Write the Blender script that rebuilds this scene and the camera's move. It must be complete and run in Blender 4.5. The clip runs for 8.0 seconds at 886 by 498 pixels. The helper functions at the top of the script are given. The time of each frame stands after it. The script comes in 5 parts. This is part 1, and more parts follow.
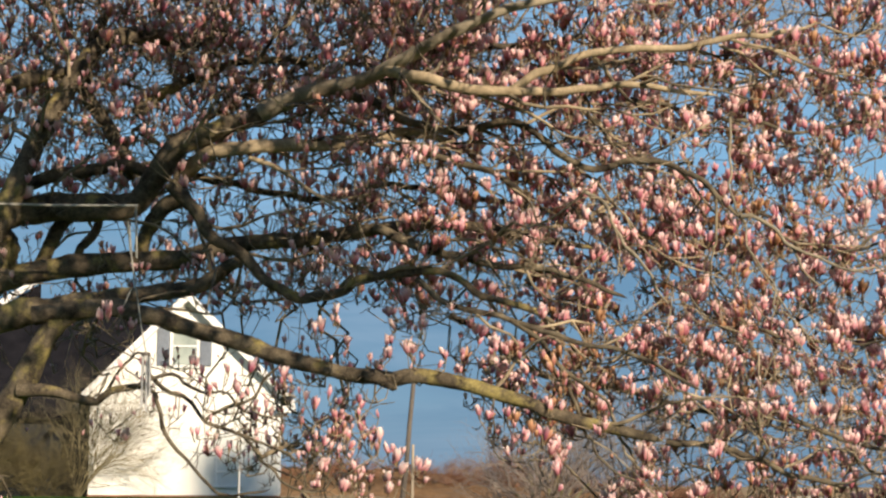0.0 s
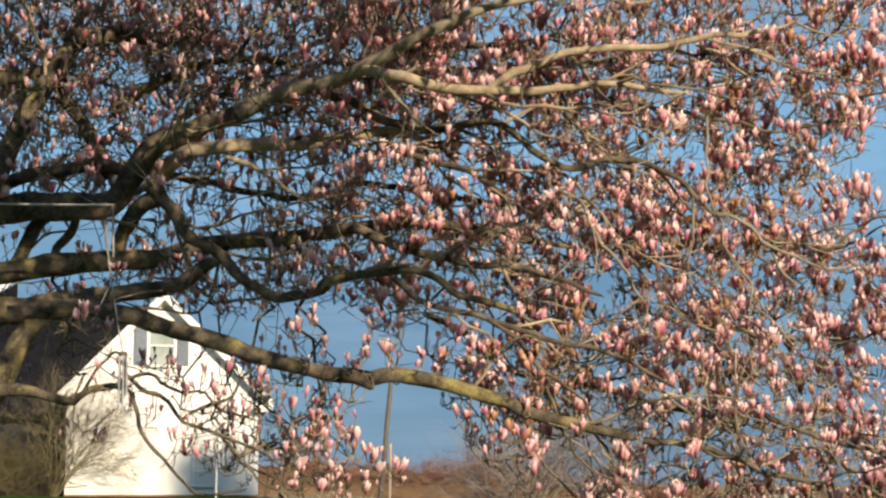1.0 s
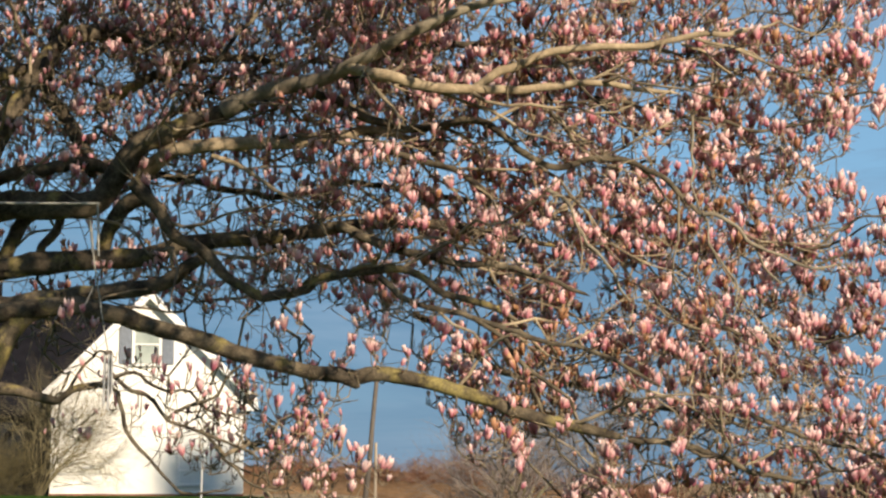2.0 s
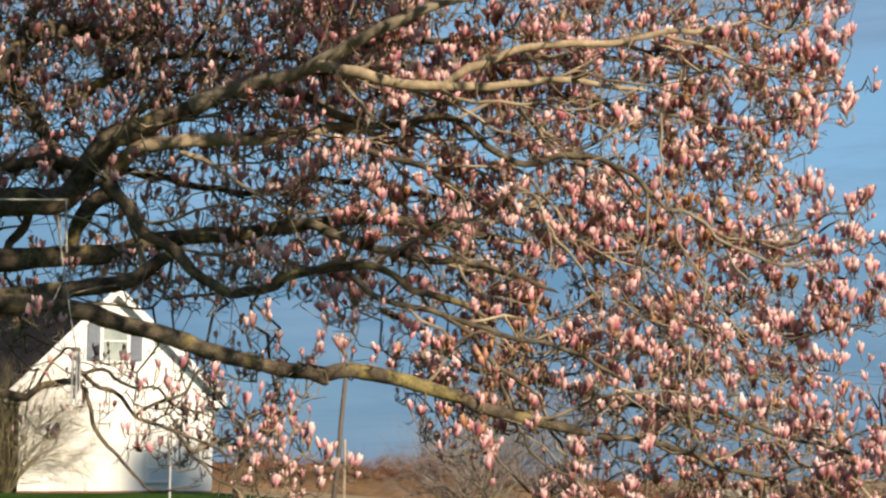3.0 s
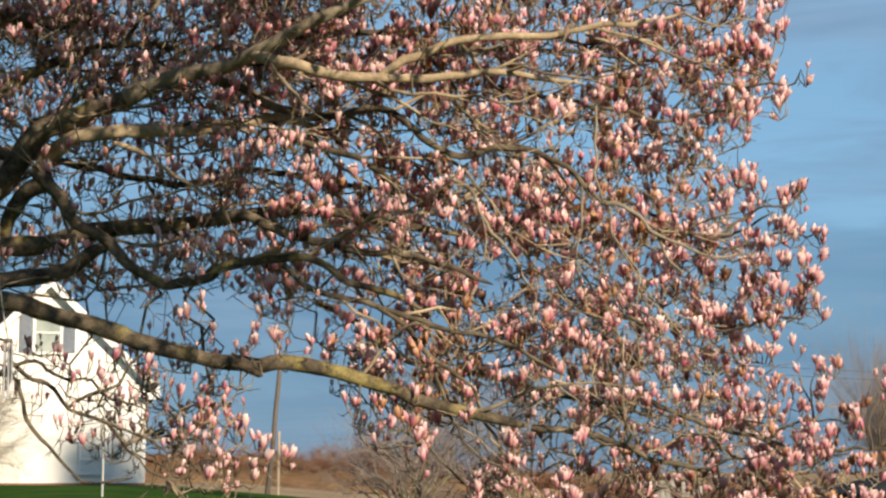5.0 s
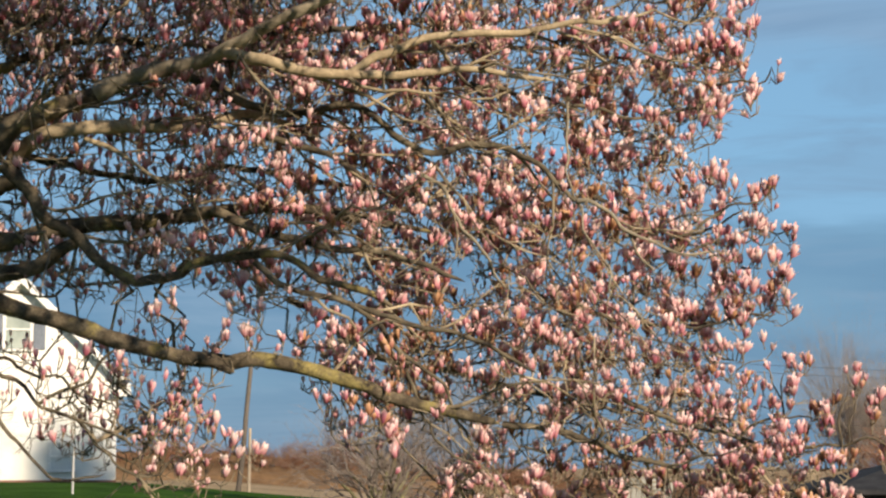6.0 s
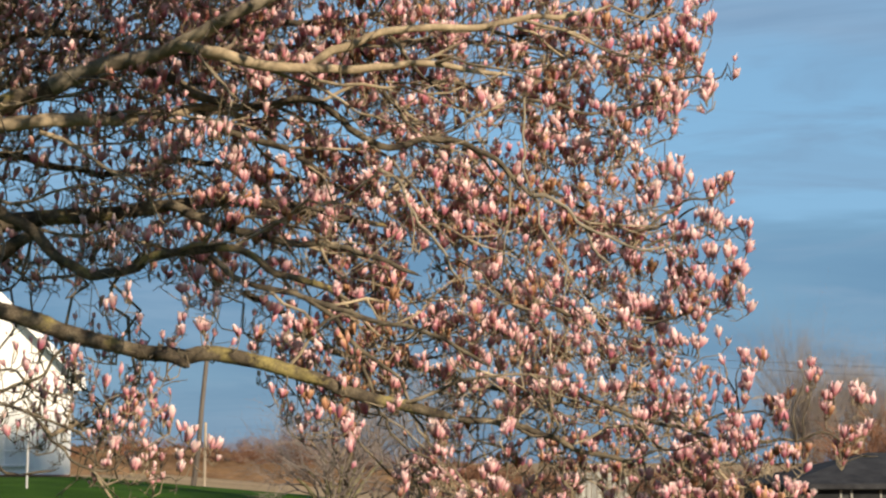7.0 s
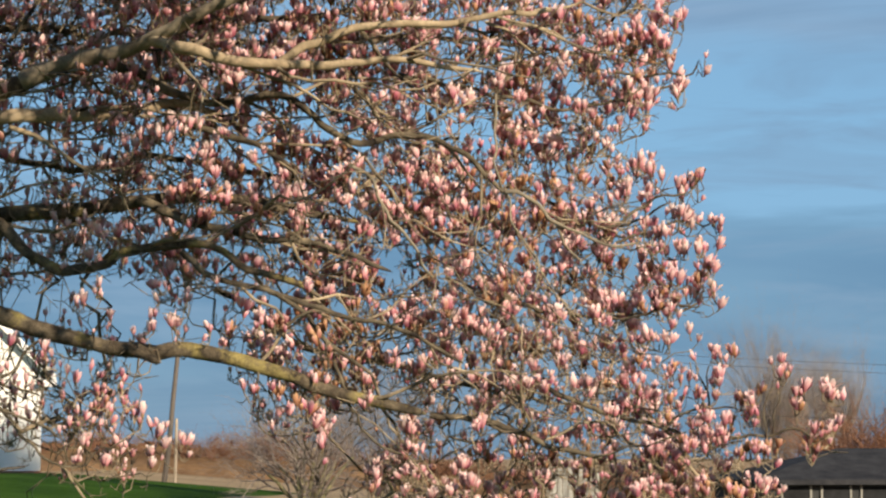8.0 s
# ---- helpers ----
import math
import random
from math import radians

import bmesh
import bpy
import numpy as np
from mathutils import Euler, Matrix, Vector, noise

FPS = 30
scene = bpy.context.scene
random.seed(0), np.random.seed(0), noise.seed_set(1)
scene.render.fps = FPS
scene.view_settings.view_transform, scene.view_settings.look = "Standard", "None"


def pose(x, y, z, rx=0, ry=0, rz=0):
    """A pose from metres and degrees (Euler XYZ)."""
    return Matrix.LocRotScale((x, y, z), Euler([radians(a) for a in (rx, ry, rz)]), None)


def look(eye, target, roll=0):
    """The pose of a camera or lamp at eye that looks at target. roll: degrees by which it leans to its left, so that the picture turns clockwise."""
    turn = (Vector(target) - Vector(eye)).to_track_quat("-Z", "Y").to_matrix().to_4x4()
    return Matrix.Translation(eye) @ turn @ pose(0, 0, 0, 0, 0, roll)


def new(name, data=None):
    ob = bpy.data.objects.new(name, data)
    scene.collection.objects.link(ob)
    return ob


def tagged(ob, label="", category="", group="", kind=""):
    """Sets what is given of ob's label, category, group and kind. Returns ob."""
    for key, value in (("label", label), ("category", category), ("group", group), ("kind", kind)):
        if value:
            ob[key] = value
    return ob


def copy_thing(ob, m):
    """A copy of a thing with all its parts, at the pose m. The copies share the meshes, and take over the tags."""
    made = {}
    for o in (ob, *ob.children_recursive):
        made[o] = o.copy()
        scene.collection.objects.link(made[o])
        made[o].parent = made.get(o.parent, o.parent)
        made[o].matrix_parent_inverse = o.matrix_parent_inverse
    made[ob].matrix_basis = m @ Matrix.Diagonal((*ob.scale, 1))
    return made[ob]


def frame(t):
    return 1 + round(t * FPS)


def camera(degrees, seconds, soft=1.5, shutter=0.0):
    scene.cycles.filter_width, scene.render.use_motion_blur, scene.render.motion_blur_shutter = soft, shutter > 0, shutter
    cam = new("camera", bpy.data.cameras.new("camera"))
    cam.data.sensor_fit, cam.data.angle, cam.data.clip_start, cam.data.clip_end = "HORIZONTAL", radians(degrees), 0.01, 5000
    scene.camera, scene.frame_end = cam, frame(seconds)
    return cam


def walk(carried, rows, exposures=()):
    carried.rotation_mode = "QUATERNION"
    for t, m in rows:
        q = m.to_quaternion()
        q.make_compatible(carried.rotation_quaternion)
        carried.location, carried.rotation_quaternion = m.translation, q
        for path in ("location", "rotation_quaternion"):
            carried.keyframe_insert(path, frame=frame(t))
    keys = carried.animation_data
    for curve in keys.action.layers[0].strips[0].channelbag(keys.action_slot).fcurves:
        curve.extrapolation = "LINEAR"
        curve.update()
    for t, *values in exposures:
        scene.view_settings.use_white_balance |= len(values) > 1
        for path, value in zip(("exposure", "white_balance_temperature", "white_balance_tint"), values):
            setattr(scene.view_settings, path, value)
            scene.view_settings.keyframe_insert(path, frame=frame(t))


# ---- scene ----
EYE = Vector((0.0, 0.0, 1.6))


def aim(turn, rise, roll):
    """The camera's pose: degrees to the right of +y, degrees up, and its lean."""
    a, e = radians(turn), radians(rise)
    way = Vector((math.sin(a) * math.cos(e), math.cos(a) * math.cos(e), math.sin(e)))
    return look(EYE, EYE + way * 10, roll)


cam = camera(25.26, 8.0, soft=2.4)
walk(cam, [
    (0.0, aim(0.000, 7.088, 0.254)),
    (0.5, aim(0.374, 7.099, 0.213)),
    (1.0, aim(0.663, 7.064, 0.131)),
    (1.5, aim(0.719, 7.062, 0.127)),
    (2.8, aim(1.886, 6.952, 0.050)),
    (3.0, aim(1.986, 6.939, 0.036)),
    (3.5, aim(2.112, 6.915, 0.005)),
    (4.0, aim(2.638, 6.831, 0.050)),
    (4.5, aim(3.159, 6.778, -0.002)),
    (4.7, aim(3.514, 6.749, -0.016)),
    (5.8, aim(4.470, 6.619, -0.090)),
    (6.0, aim(4.719, 6.612, -0.079)),
    (6.5, aim(5.174, 6.558, -0.096)),
    (7.0, aim(5.990, 6.451, -0.073)),
    (7.5, aim(6.441, 6.396, -0.130)),
    (8.0, aim(6.820, 6.337, -0.114)),
], exposures=[(0.0, 0.52), (8.0, 0.52)])

# ---- light ----
SKY = 0.1
SUN_TURN, SUN_RISE = radians(150), radians(20)   # behind the camera, over its right shoulder
sun_way = Vector((math.sin(SUN_TURN) * math.cos(SUN_RISE), math.cos(SUN_TURN) * math.cos(SUN_RISE), math.sin(SUN_RISE)))
sun = new("sun", bpy.data.lights.new("sun", "SUN"))
sun.data.energy, sun.data.angle, sun.data.color = 5.0, radians(0.6), (1.0, 0.83, 0.63)
sun.matrix_world = look(sun_way * 50, (0, 0, 0))

world = bpy.data.worlds.new("world")
scene.world = world
world.use_nodes = True


def wire(tree, a, out, b, inp):
    tree.links.new(a.outputs[out], b.inputs[inp])


def node(tree, kind, **values):
    n = tree.nodes.new(kind)
    for key, value in values.items():
        n.inputs[key.replace("_", " ")].default_value = value
    return n


def ramp(tree, stops):
    n = tree.nodes.new("ShaderNodeValToRGB")
    while len(n.color_ramp.elements) < len(stops):
        n.color_ramp.elements.new(0.5)
    for e, (p, c) in zip(n.color_ramp.elements, stops):
        e.position, e.color = p, (*c, 1)
    return n


def mix(tree, kind="MIX", factor=0.5):
    n = tree.nodes.new("ShaderNodeMixRGB")
    n.blend_type = kind
    n.inputs[0].default_value = factor
    return n


def make_world(t):
    t.nodes.clear()
    sky = t.nodes.new("ShaderNodeTexSky")
    sky.sky_type, sky.sun_disc = "NISHITA", False
    sky.sun_elevation, sky.sun_rotation = SUN_RISE, SUN_TURN
    sky.air_density, sky.dust_density, sky.ozone_density = 1.0, 0.4, 1.6
    coord = t.nodes.new("ShaderNodeTexCoord")
    stretch = node(t, "ShaderNodeMapping", Scale=(2.2, 2.2, 13.0), Location=(0.35, 0.1, 0.62))
    wire(t, coord, "Generated", stretch, "Vector")
    cloud = node(t, "ShaderNodeTexNoise", Scale=1.3, Detail=6.0, Roughness=0.5, Distortion=0.4)
    wire(t, stretch, 0, cloud, "Vector")
    height = t.nodes.new("ShaderNodeSeparateXYZ")
    wire(t, coord, "Generated", height, 0)
    # the bank of rain cloud, slate blue below and paler in streaks above
    wobble = node(t, "ShaderNodeMath")
    wobble.operation = "MULTIPLY_ADD"
    wobble.inputs[1].default_value, wobble.inputs[2].default_value = 0.30, -0.15
    wire(t, cloud, 0, wobble, 0)
    level = node(t, "ShaderNodeMath")
    level.operation = "ADD"
    wire(t, height, "Z", level, 0)
    wire(t, wobble, 0, level, 1)
    bank = ramp(t, [(0.0, (0.069, 0.160, 0.278)), (0.07, (0.077, 0.176, 0.302)), (0.115, (0.108, 0.222, 0.35)), (0.145, (0.16, 0.32, 0.49)),
                    (0.205, (0.155, 0.31, 0.48)), (0.26, (0.178, 0.272, 0.394)), (0.6, (0.188, 0.263, 0.376))])
    wire(t, level, 0, bank, 0)
    patch = node(t, "ShaderNodeTexNoise", Scale=3.4, Detail=5.0, Roughness=0.55, Distortion=0.6)
    wire(t, stretch, 0, patch, "Vector")
    where = ramp(t, [(0.46, (0, 0, 0)), (0.64, (0.75, 0.75, 0.75))])
    wire(t, patch, 0, where, 0)
    streaks = mix(t)
    streaks.inputs[2].default_value = (0.136, 0.230, 0.352, 1)
    wire(t, where, 0, streaks, 0)
    wire(t, bank, 0, streaks, 1)
    scale = mix(t, "DIVIDE", 1.0)
    scale.inputs[2].default_value = (SKY, SKY, SKY, 1)
    wire(t, streaks, 0, scale, 1)
    cover = ramp(t, [(0.0, (0.92,) * 3), (0.3, (0.88,) * 3), (0.5, (0.45,) * 3), (1.0, (0.3,) * 3)])
    wire(t, level, 0, cover, 0)
    both = mix(t)
    wire(t, cover, 0, both, 0)
    wire(t, sky, 0, both, 1)
    wire(t, scale, 0, both, 2)
    back = node(t, "ShaderNodeBackground", Strength=SKY)
    wire(t, both, 0, back, "Color")
    out = t.nodes.new("ShaderNodeOutputWorld")
    wire(t, back, 0, out, "Surface")


make_world(world.node_tree)


# ---- materials ----
def material(name, rough=0.8, spec=0.3):
    m = bpy.data.materials.new(name)
    m.use_nodes = True
    b = m.node_tree.nodes["Principled BSDF"]
    b.inputs["Roughness"].default_value = rough
    b.inputs["Specular IOR Level"].default_value = spec
    return m, m.node_tree, b


def grain(t, scale, detail=5.0, rough=0.6, stretch=(1, 1, 1)):
    """Noise in metres."""
    g = t.nodes.new("ShaderNodeNewGeometry")
    s = node(t, "ShaderNodeMapping", Scale=stretch)
    wire(t, g, "Position", s, "Vector")
    n = node(t, "ShaderNodeTexNoise", Scale=scale, Detail=detail, Roughness=rough)
    wire(t, s, 0, n, "Vector")
    return n


def relief(t, b, source, strength, distance):
    n = node(t, "ShaderNodeBump", Strength=strength, Distance=distance)
    wire(t, source, 0, n, "Height")
    wire(t, n, 0, b, "Normal")


def two_tone(name, dark, light, scale, rough=0.8, bump=0.3, depth=0.01, fine=12.0, lo=0.35, hi=0.65, stretch=(1, 1, 1), spec=0.3, speckle=0.28):
    """A surface whose colour wanders between two tones, with a finer grain over it."""
    m, t, b = material(name, rough, spec)
    big, small = grain(t, scale, stretch=stretch), grain(t, scale * fine, stretch=stretch)
    r = ramp(t, [(lo, dark), (hi, light)])
    wire(t, big, 0, r, 0)
    s = ramp(t, [(0.3, (1 - speckle,) * 3), (0.7, (1 + speckle / 2,) * 3)])
    wire(t, small, 0, s, 0)
    x = mix(t, "MULTIPLY", 1.0)
    wire(t, r, 0, x, 1)
    wire(t, s, 0, x, 2)
    wire(t, x, 0, b, "Base Color")
    relief(t, b, small, bump, depth)
    return m


def bark_material(name, dark, light, moss):
    m, t, b = material(name, 0.9, 0.2)
    big, small, patch = grain(t, 9.0, 7.0, 0.7), grain(t, 90.0), grain(t, 4.6, 6.0, 0.65)
    r = ramp(t, [(0.35, dark), (0.65, light)])
    wire(t, big, 0, r, 0)
    where = ramp(t, [(0.53, (0, 0, 0)), (0.62, (1, 1, 1))])
    wire(t, patch, 0, where, 0)
    x = mix(t)
    x.inputs[2].default_value = (*moss, 1)
    wire(t, where, 0, x, 0)
    wire(t, r, 0, x, 1)
    s = ramp(t, [(0.3, (0.6, 0.6, 0.6)), (0.7, (1.2, 1.2, 1.2))])
    wire(t, small, 0, s, 0)
    y = mix(t, "MULTIPLY", 1.0)
    wire(t, x, 0, y, 1)
    wire(t, s, 0, y, 2)
    wire(t, y, 0, b, "Base Color")
    relief(t, b, small, 0.6, 0.006)
    return m


def young_lit_bark_material():
    return two_tone("young magnolia bark with sunlit tone", (0.22, 0.17, 0.105), (0.52, 0.42, 0.28), 7.0, 0.85, 0.5, 0.005, 9.0, 0.3, 0.7)


def petal_material():
    """Deep pink at the petal's foot, paler to its tip; each flower has its own tone."""
    m, t, b = material("petal", 0.5, 0.25)
    along = t.nodes.new("ShaderNodeAttribute")
    along.attribute_name = "along"
    tone = t.nodes.new("ShaderNodeAttribute")
    tone.attribute_name = "tone"
    fresh = ramp(t, [(0.0, (0.38, 0.13, 0.16)), (0.22, (0.65, 0.28, 0.31)), (0.55, (0.82, 0.50, 0.50)), (1.0, (0.89, 0.72, 0.68))])
    wire(t, along, "Fac", fresh, 0)
    pale = ramp(t, [(0.0, (0.46, 0.19, 0.22)), (0.5, (0.82, 0.57, 0.54)), (1.0, (0.89, 0.79, 0.72))])
    wire(t, along, "Fac", pale, 0)
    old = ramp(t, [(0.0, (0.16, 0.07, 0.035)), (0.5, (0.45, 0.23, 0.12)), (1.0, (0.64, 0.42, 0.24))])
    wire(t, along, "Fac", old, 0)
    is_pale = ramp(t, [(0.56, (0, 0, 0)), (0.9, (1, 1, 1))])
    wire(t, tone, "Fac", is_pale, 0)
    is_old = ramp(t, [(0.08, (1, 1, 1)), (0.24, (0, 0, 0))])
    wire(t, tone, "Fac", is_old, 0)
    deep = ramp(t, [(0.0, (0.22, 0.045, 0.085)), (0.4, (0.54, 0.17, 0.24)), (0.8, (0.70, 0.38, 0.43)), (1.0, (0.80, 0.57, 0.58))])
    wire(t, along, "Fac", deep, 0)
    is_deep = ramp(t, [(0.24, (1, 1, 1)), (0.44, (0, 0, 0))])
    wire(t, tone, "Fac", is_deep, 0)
    d = mix(t)
    wire(t, is_deep, 0, d, 0)
    wire(t, fresh, 0, d, 1)
    wire(t, deep, 0, d, 2)
    x, y = mix(t), mix(t)
    wire(t, is_pale, 0, x, 0)
    wire(t, d, 0, x, 1)
    wire(t, pale, 0, x, 2)
    wire(t, is_old, 0, y, 0)
    wire(t, x, 0, y, 1)
    wire(t, old, 0, y, 2)
    vein = grain(t, 160.0, 3.0)
    s = ramp(t, [(0.3, (0.8, 0.74, 0.76)), (0.7, (1.1, 1.1, 1.1))])
    wire(t, vein, 0, s, 0)
    z = mix(t, "MULTIPLY", 1.0)
    wire(t, y, 0, z, 1)
    wire(t, s, 0, z, 2)
    wire(t, z, 0, b, "Base Color")
    glow = t.nodes.new("ShaderNodeBsdfTranslucent")
    wire(t, z, 0, glow, "Color")
    share = node(t, "ShaderNodeMixShader", Fac=0.18)
    wire(t, b, 0, share, 1)
    wire(t, glow, 0, share, 2)
    wire(t, share, 0, t.nodes["Material Output"], "Surface")
    return m


# Old mossy bark, its tone lowered to hold the shade on the limbs.
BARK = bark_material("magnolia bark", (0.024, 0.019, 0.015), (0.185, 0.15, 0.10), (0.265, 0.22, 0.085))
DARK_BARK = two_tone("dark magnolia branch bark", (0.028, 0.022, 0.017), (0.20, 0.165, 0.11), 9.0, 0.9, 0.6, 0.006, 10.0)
# Paler young bark, its tone raised to hold sunlight on these limbs.
YOUNG_LIT_BARK = young_lit_bark_material()
TWIG = two_tone("magnolia twig bark", (0.05, 0.040, 0.030), (0.44, 0.355, 0.235), 5.0)
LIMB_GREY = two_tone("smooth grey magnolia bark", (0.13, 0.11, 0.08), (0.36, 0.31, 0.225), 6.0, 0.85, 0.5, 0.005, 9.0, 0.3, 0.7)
PETAL = petal_material()
CALYX = two_tone("calyx", (0.13, 0.08, 0.045), (0.36, 0.25, 0.13), 20.0)
GREY_BARK = two_tone("grey bark", (0.16, 0.13, 0.11), (0.34, 0.29, 0.25), 1.5)
BROWN_TWIG = two_tone("brown twigs", (0.14, 0.070, 0.043), (0.32, 0.16, 0.09), 0.6)
DARK_TWIG = two_tone("dark mossy twigs", (0.045, 0.037, 0.020), (0.19, 0.155, 0.07), 0.9)
MOSSY = two_tone("mossy grey bark", (0.13, 0.12, 0.06), (0.30, 0.28, 0.15), 3.0)
OLIVE_TWIG = two_tone("olive tan twigs", (0.13, 0.11, 0.06), (0.33, 0.28, 0.16), 0.6)
SIDING = two_tone("white painted siding", (0.78, 0.77, 0.72), (0.83, 0.82, 0.77), 0.5, 0.6, 0.05, 0.002, lo=0.2, hi=0.8, speckle=0.03)
TRIM = two_tone("white painted trim", (0.76, 0.75, 0.72), (0.84, 0.83, 0.80), 2.0, 0.5, 0.1, 0.002)
SHINGLE = two_tone("dark roof shingles", (0.006, 0.006, 0.008), (0.015, 0.014, 0.017), 1.6, 0.95, 0.6, 0.02, spec=0.1)
GREY_SHINGLE = two_tone("grey roof shingles", (0.024, 0.025, 0.028), (0.048, 0.049, 0.052), 1.2, 0.95, 0.5, 0.02, spec=0.1)
SHUTTER = two_tone("blue grey shutter paint", (0.15, 0.175, 0.215), (0.20, 0.23, 0.275), 3.0, 0.6, 0.1, 0.002)
LAWN = two_tone("lawn", (0.022, 0.060, 0.006), (0.055, 0.115, 0.014), 0.5, 0.95, 0.8, 0.05, 30.0, spec=0.03)
DRY = two_tone("dry field grass", (0.29, 0.21, 0.12), (0.43, 0.32, 0.19), 0.12, 0.95, 0.8, 0.08, 25.0, spec=0.05)
WEEDS = two_tone("brown weeds", (0.14, 0.08, 0.04), (0.30, 0.18, 0.09), 0.12, 0.95, 0.9, 0.15, 14.0, spec=0.05)
POLE = two_tone("weathered pole wood", (0.07, 0.06, 0.05), (0.15, 0.13, 0.11), 3.0, stretch=(1, 1, 0.15))
POST = two_tone("pale post wood", (0.24, 0.20, 0.15), (0.42, 0.36, 0.28), 3.0, stretch=(1, 1, 0.15))
METAL = two_tone("pale metal", (0.38, 0.38, 0.38), (0.52, 0.52, 0.51), 4.0, 0.4, 0.1, 0.001)
CORD = two_tone("pale cord", (0.34, 0.32, 0.27), (0.52, 0.50, 0.44), 30.0)
CABLE = two_tone("black cable", (0.03, 0.03, 0.03), (0.06, 0.06, 0.06), 3.0)
# Dark tone that carries shade in the wall colour.
SHADE_WALL = two_tone("wall boards in shade tone", (0.02, 0.022, 0.022), (0.04, 0.043, 0.043), 1.0)
GREY_BOARD = two_tone("weathered grey boards", (0.20, 0.20, 0.18), (0.36, 0.36, 0.32), 2.0, stretch=(3, 3, 0.4))
BRICK = two_tone("brown brick", (0.16, 0.075, 0.05), (0.28, 0.13, 0.09), 2.0)


def glass_material(name, dark, light):
    m, t, b = material(name, 0.06, 0.35)
    n = grain(t, 1.5)
    r = ramp(t, [(0.3, dark), (0.7, light)])
    wire(t, n, 0, r, 0)
    wire(t, r, 0, b, "Base Color")
    return m


# The pale reflection in the attic pane is put into its base colour.
GLASS = glass_material("window glass with reflection in its colour", (0.22, 0.26, 0.24), (0.38, 0.42, 0.38))
PALE_GLASS = glass_material("pale window glass", (0.56, 0.58, 0.57), (0.68, 0.70, 0.68))
DARK_GLASS = two_tone("dark screened window", (0.008, 0.009, 0.010), (0.02, 0.022, 0.024), 1.5, 0.6, 0.1, 0.001, spec=0.1)


# ---- building blocks ----
def link_mesh(name, verts, faces, mat, parent=None, label="", smooth=True, attrs=None):
    me = bpy.data.meshes.new(name)
    me.from_pydata([tuple(v) for v in verts], [], [tuple(f) for f in faces])
    for key, values in (attrs or {}).items():
        me.attributes.new(key, "FLOAT", "POINT").data.foreach_set("value", np.asarray(values, dtype=np.float32))
    for k in (mat if isinstance(mat, (list, tuple)) else [mat]):
        me.materials.append(k)
    if smooth:
        me.polygons.foreach_set("use_smooth", [True] * len(me.polygons))
    me.update()
    ob = new(name, me)
    if parent:
        ob.parent = parent
    return tagged(ob, label)


def part(name, bm, mat, parent, label="", smooth=False):
    me = bpy.data.meshes.new(name)
    bm.to_mesh(me)
    bm.free()
    me.materials.append(mat)
    if smooth:
        me.polygons.foreach_set("use_smooth", [True] * len(me.polygons))
    ob = new(name, me)
    ob.parent = parent
    return tagged(ob, label)


def box(lo, hi, bevel=0.0):
    bm = bmesh.new()
    bmesh.ops.create_cube(bm, size=1.0)
    lo, hi = Vector(lo), Vector(hi)
    for v in bm.verts:
        v.co = Vector((lo[i] + (v.co[i] + 0.5) * (hi[i] - lo[i]) for i in range(3)))
    if bevel:
        bmesh.ops.bevel(bm, geom=bm.edges[:], offset=bevel, segments=2, affect="EDGES", profile=0.5)
    return bm


def prism(outline, y0, y1):
    """A plate in the xz plane from y0 to y1."""
    bm = bmesh.new()
    front = [bm.verts.new((x, y0, z)) for x, z in outline]
    back = [bm.verts.new((x, y1, z)) for x, z in outline]
    n = len(outline)
    bm.faces.new(front)
    bm.faces.new(back[::-1])
    for i in range(n):
        bm.faces.new((front[i], back[i], back[(i + 1) % n], front[(i + 1) % n]))
    bmesh.ops.recalc_face_normals(bm, faces=bm.faces)
    return bm


def spline(points, step):
    """Evenly stepped points of a smooth line through the given ones, and how far along each lies (0 to 1)."""
    p = np.array(points, float)
    ext = np.vstack([2 * p[0] - p[1], p, 2 * p[-1] - p[-2]])
    out = []
    for i in range(len(p) - 1):
        a, b, c, d = ext[i:i + 4]
        n = max(2, int(np.linalg.norm(c - b) / step))
        for k in np.arange(n) / n:
            out.append(0.5 * (2 * b + (c - a) * k + (2 * a - 5 * b + 4 * c - d) * k * k + (3 * b - a - 3 * c + d) * k ** 3))
    out.append(p[-1])
    out = np.array(out)
    s = np.concatenate([[0], np.cumsum(np.linalg.norm(np.diff(out, axis=0), axis=1))])
    return out, s / s[-1]


def link_quads(name, verts, quads, mat, parent=None, label="", attrs=None, slots=None):
    """A smooth mesh of quads, from arrays."""
    me = bpy.data.meshes.new(name)
    verts, quads = np.asarray(verts, np.float32), np.asarray(quads, np.int32)
    me.vertices.add(len(verts))
    me.vertices.foreach_set("co", verts.ravel())
    me.loops.add(quads.size)
    me.loops.foreach_set("vertex_index", quads.ravel())
    me.polygons.add(len(quads))
    me.polygons.foreach_set("loop_start", np.arange(0, quads.size, 4, dtype=np.int32))
    me.polygons.foreach_set("use_smooth", np.ones(len(quads), bool))
    for k in (mat if isinstance(mat, (list, tuple)) else [mat]):
        me.materials.append(k)
    if slots is not None:
        me.polygons.foreach_set("material_index", np.asarray(slots, np.int32))
    for key, values in (attrs or {}).items():
        me.attributes.new(key, "FLOAT", "POINT").data.foreach_set("value", np.asarray(values, np.float32))
    me.update(calc_edges=True)
    ob = new(name, me)
    if parent:
        ob.parent = parent
    return tagged(ob, label)


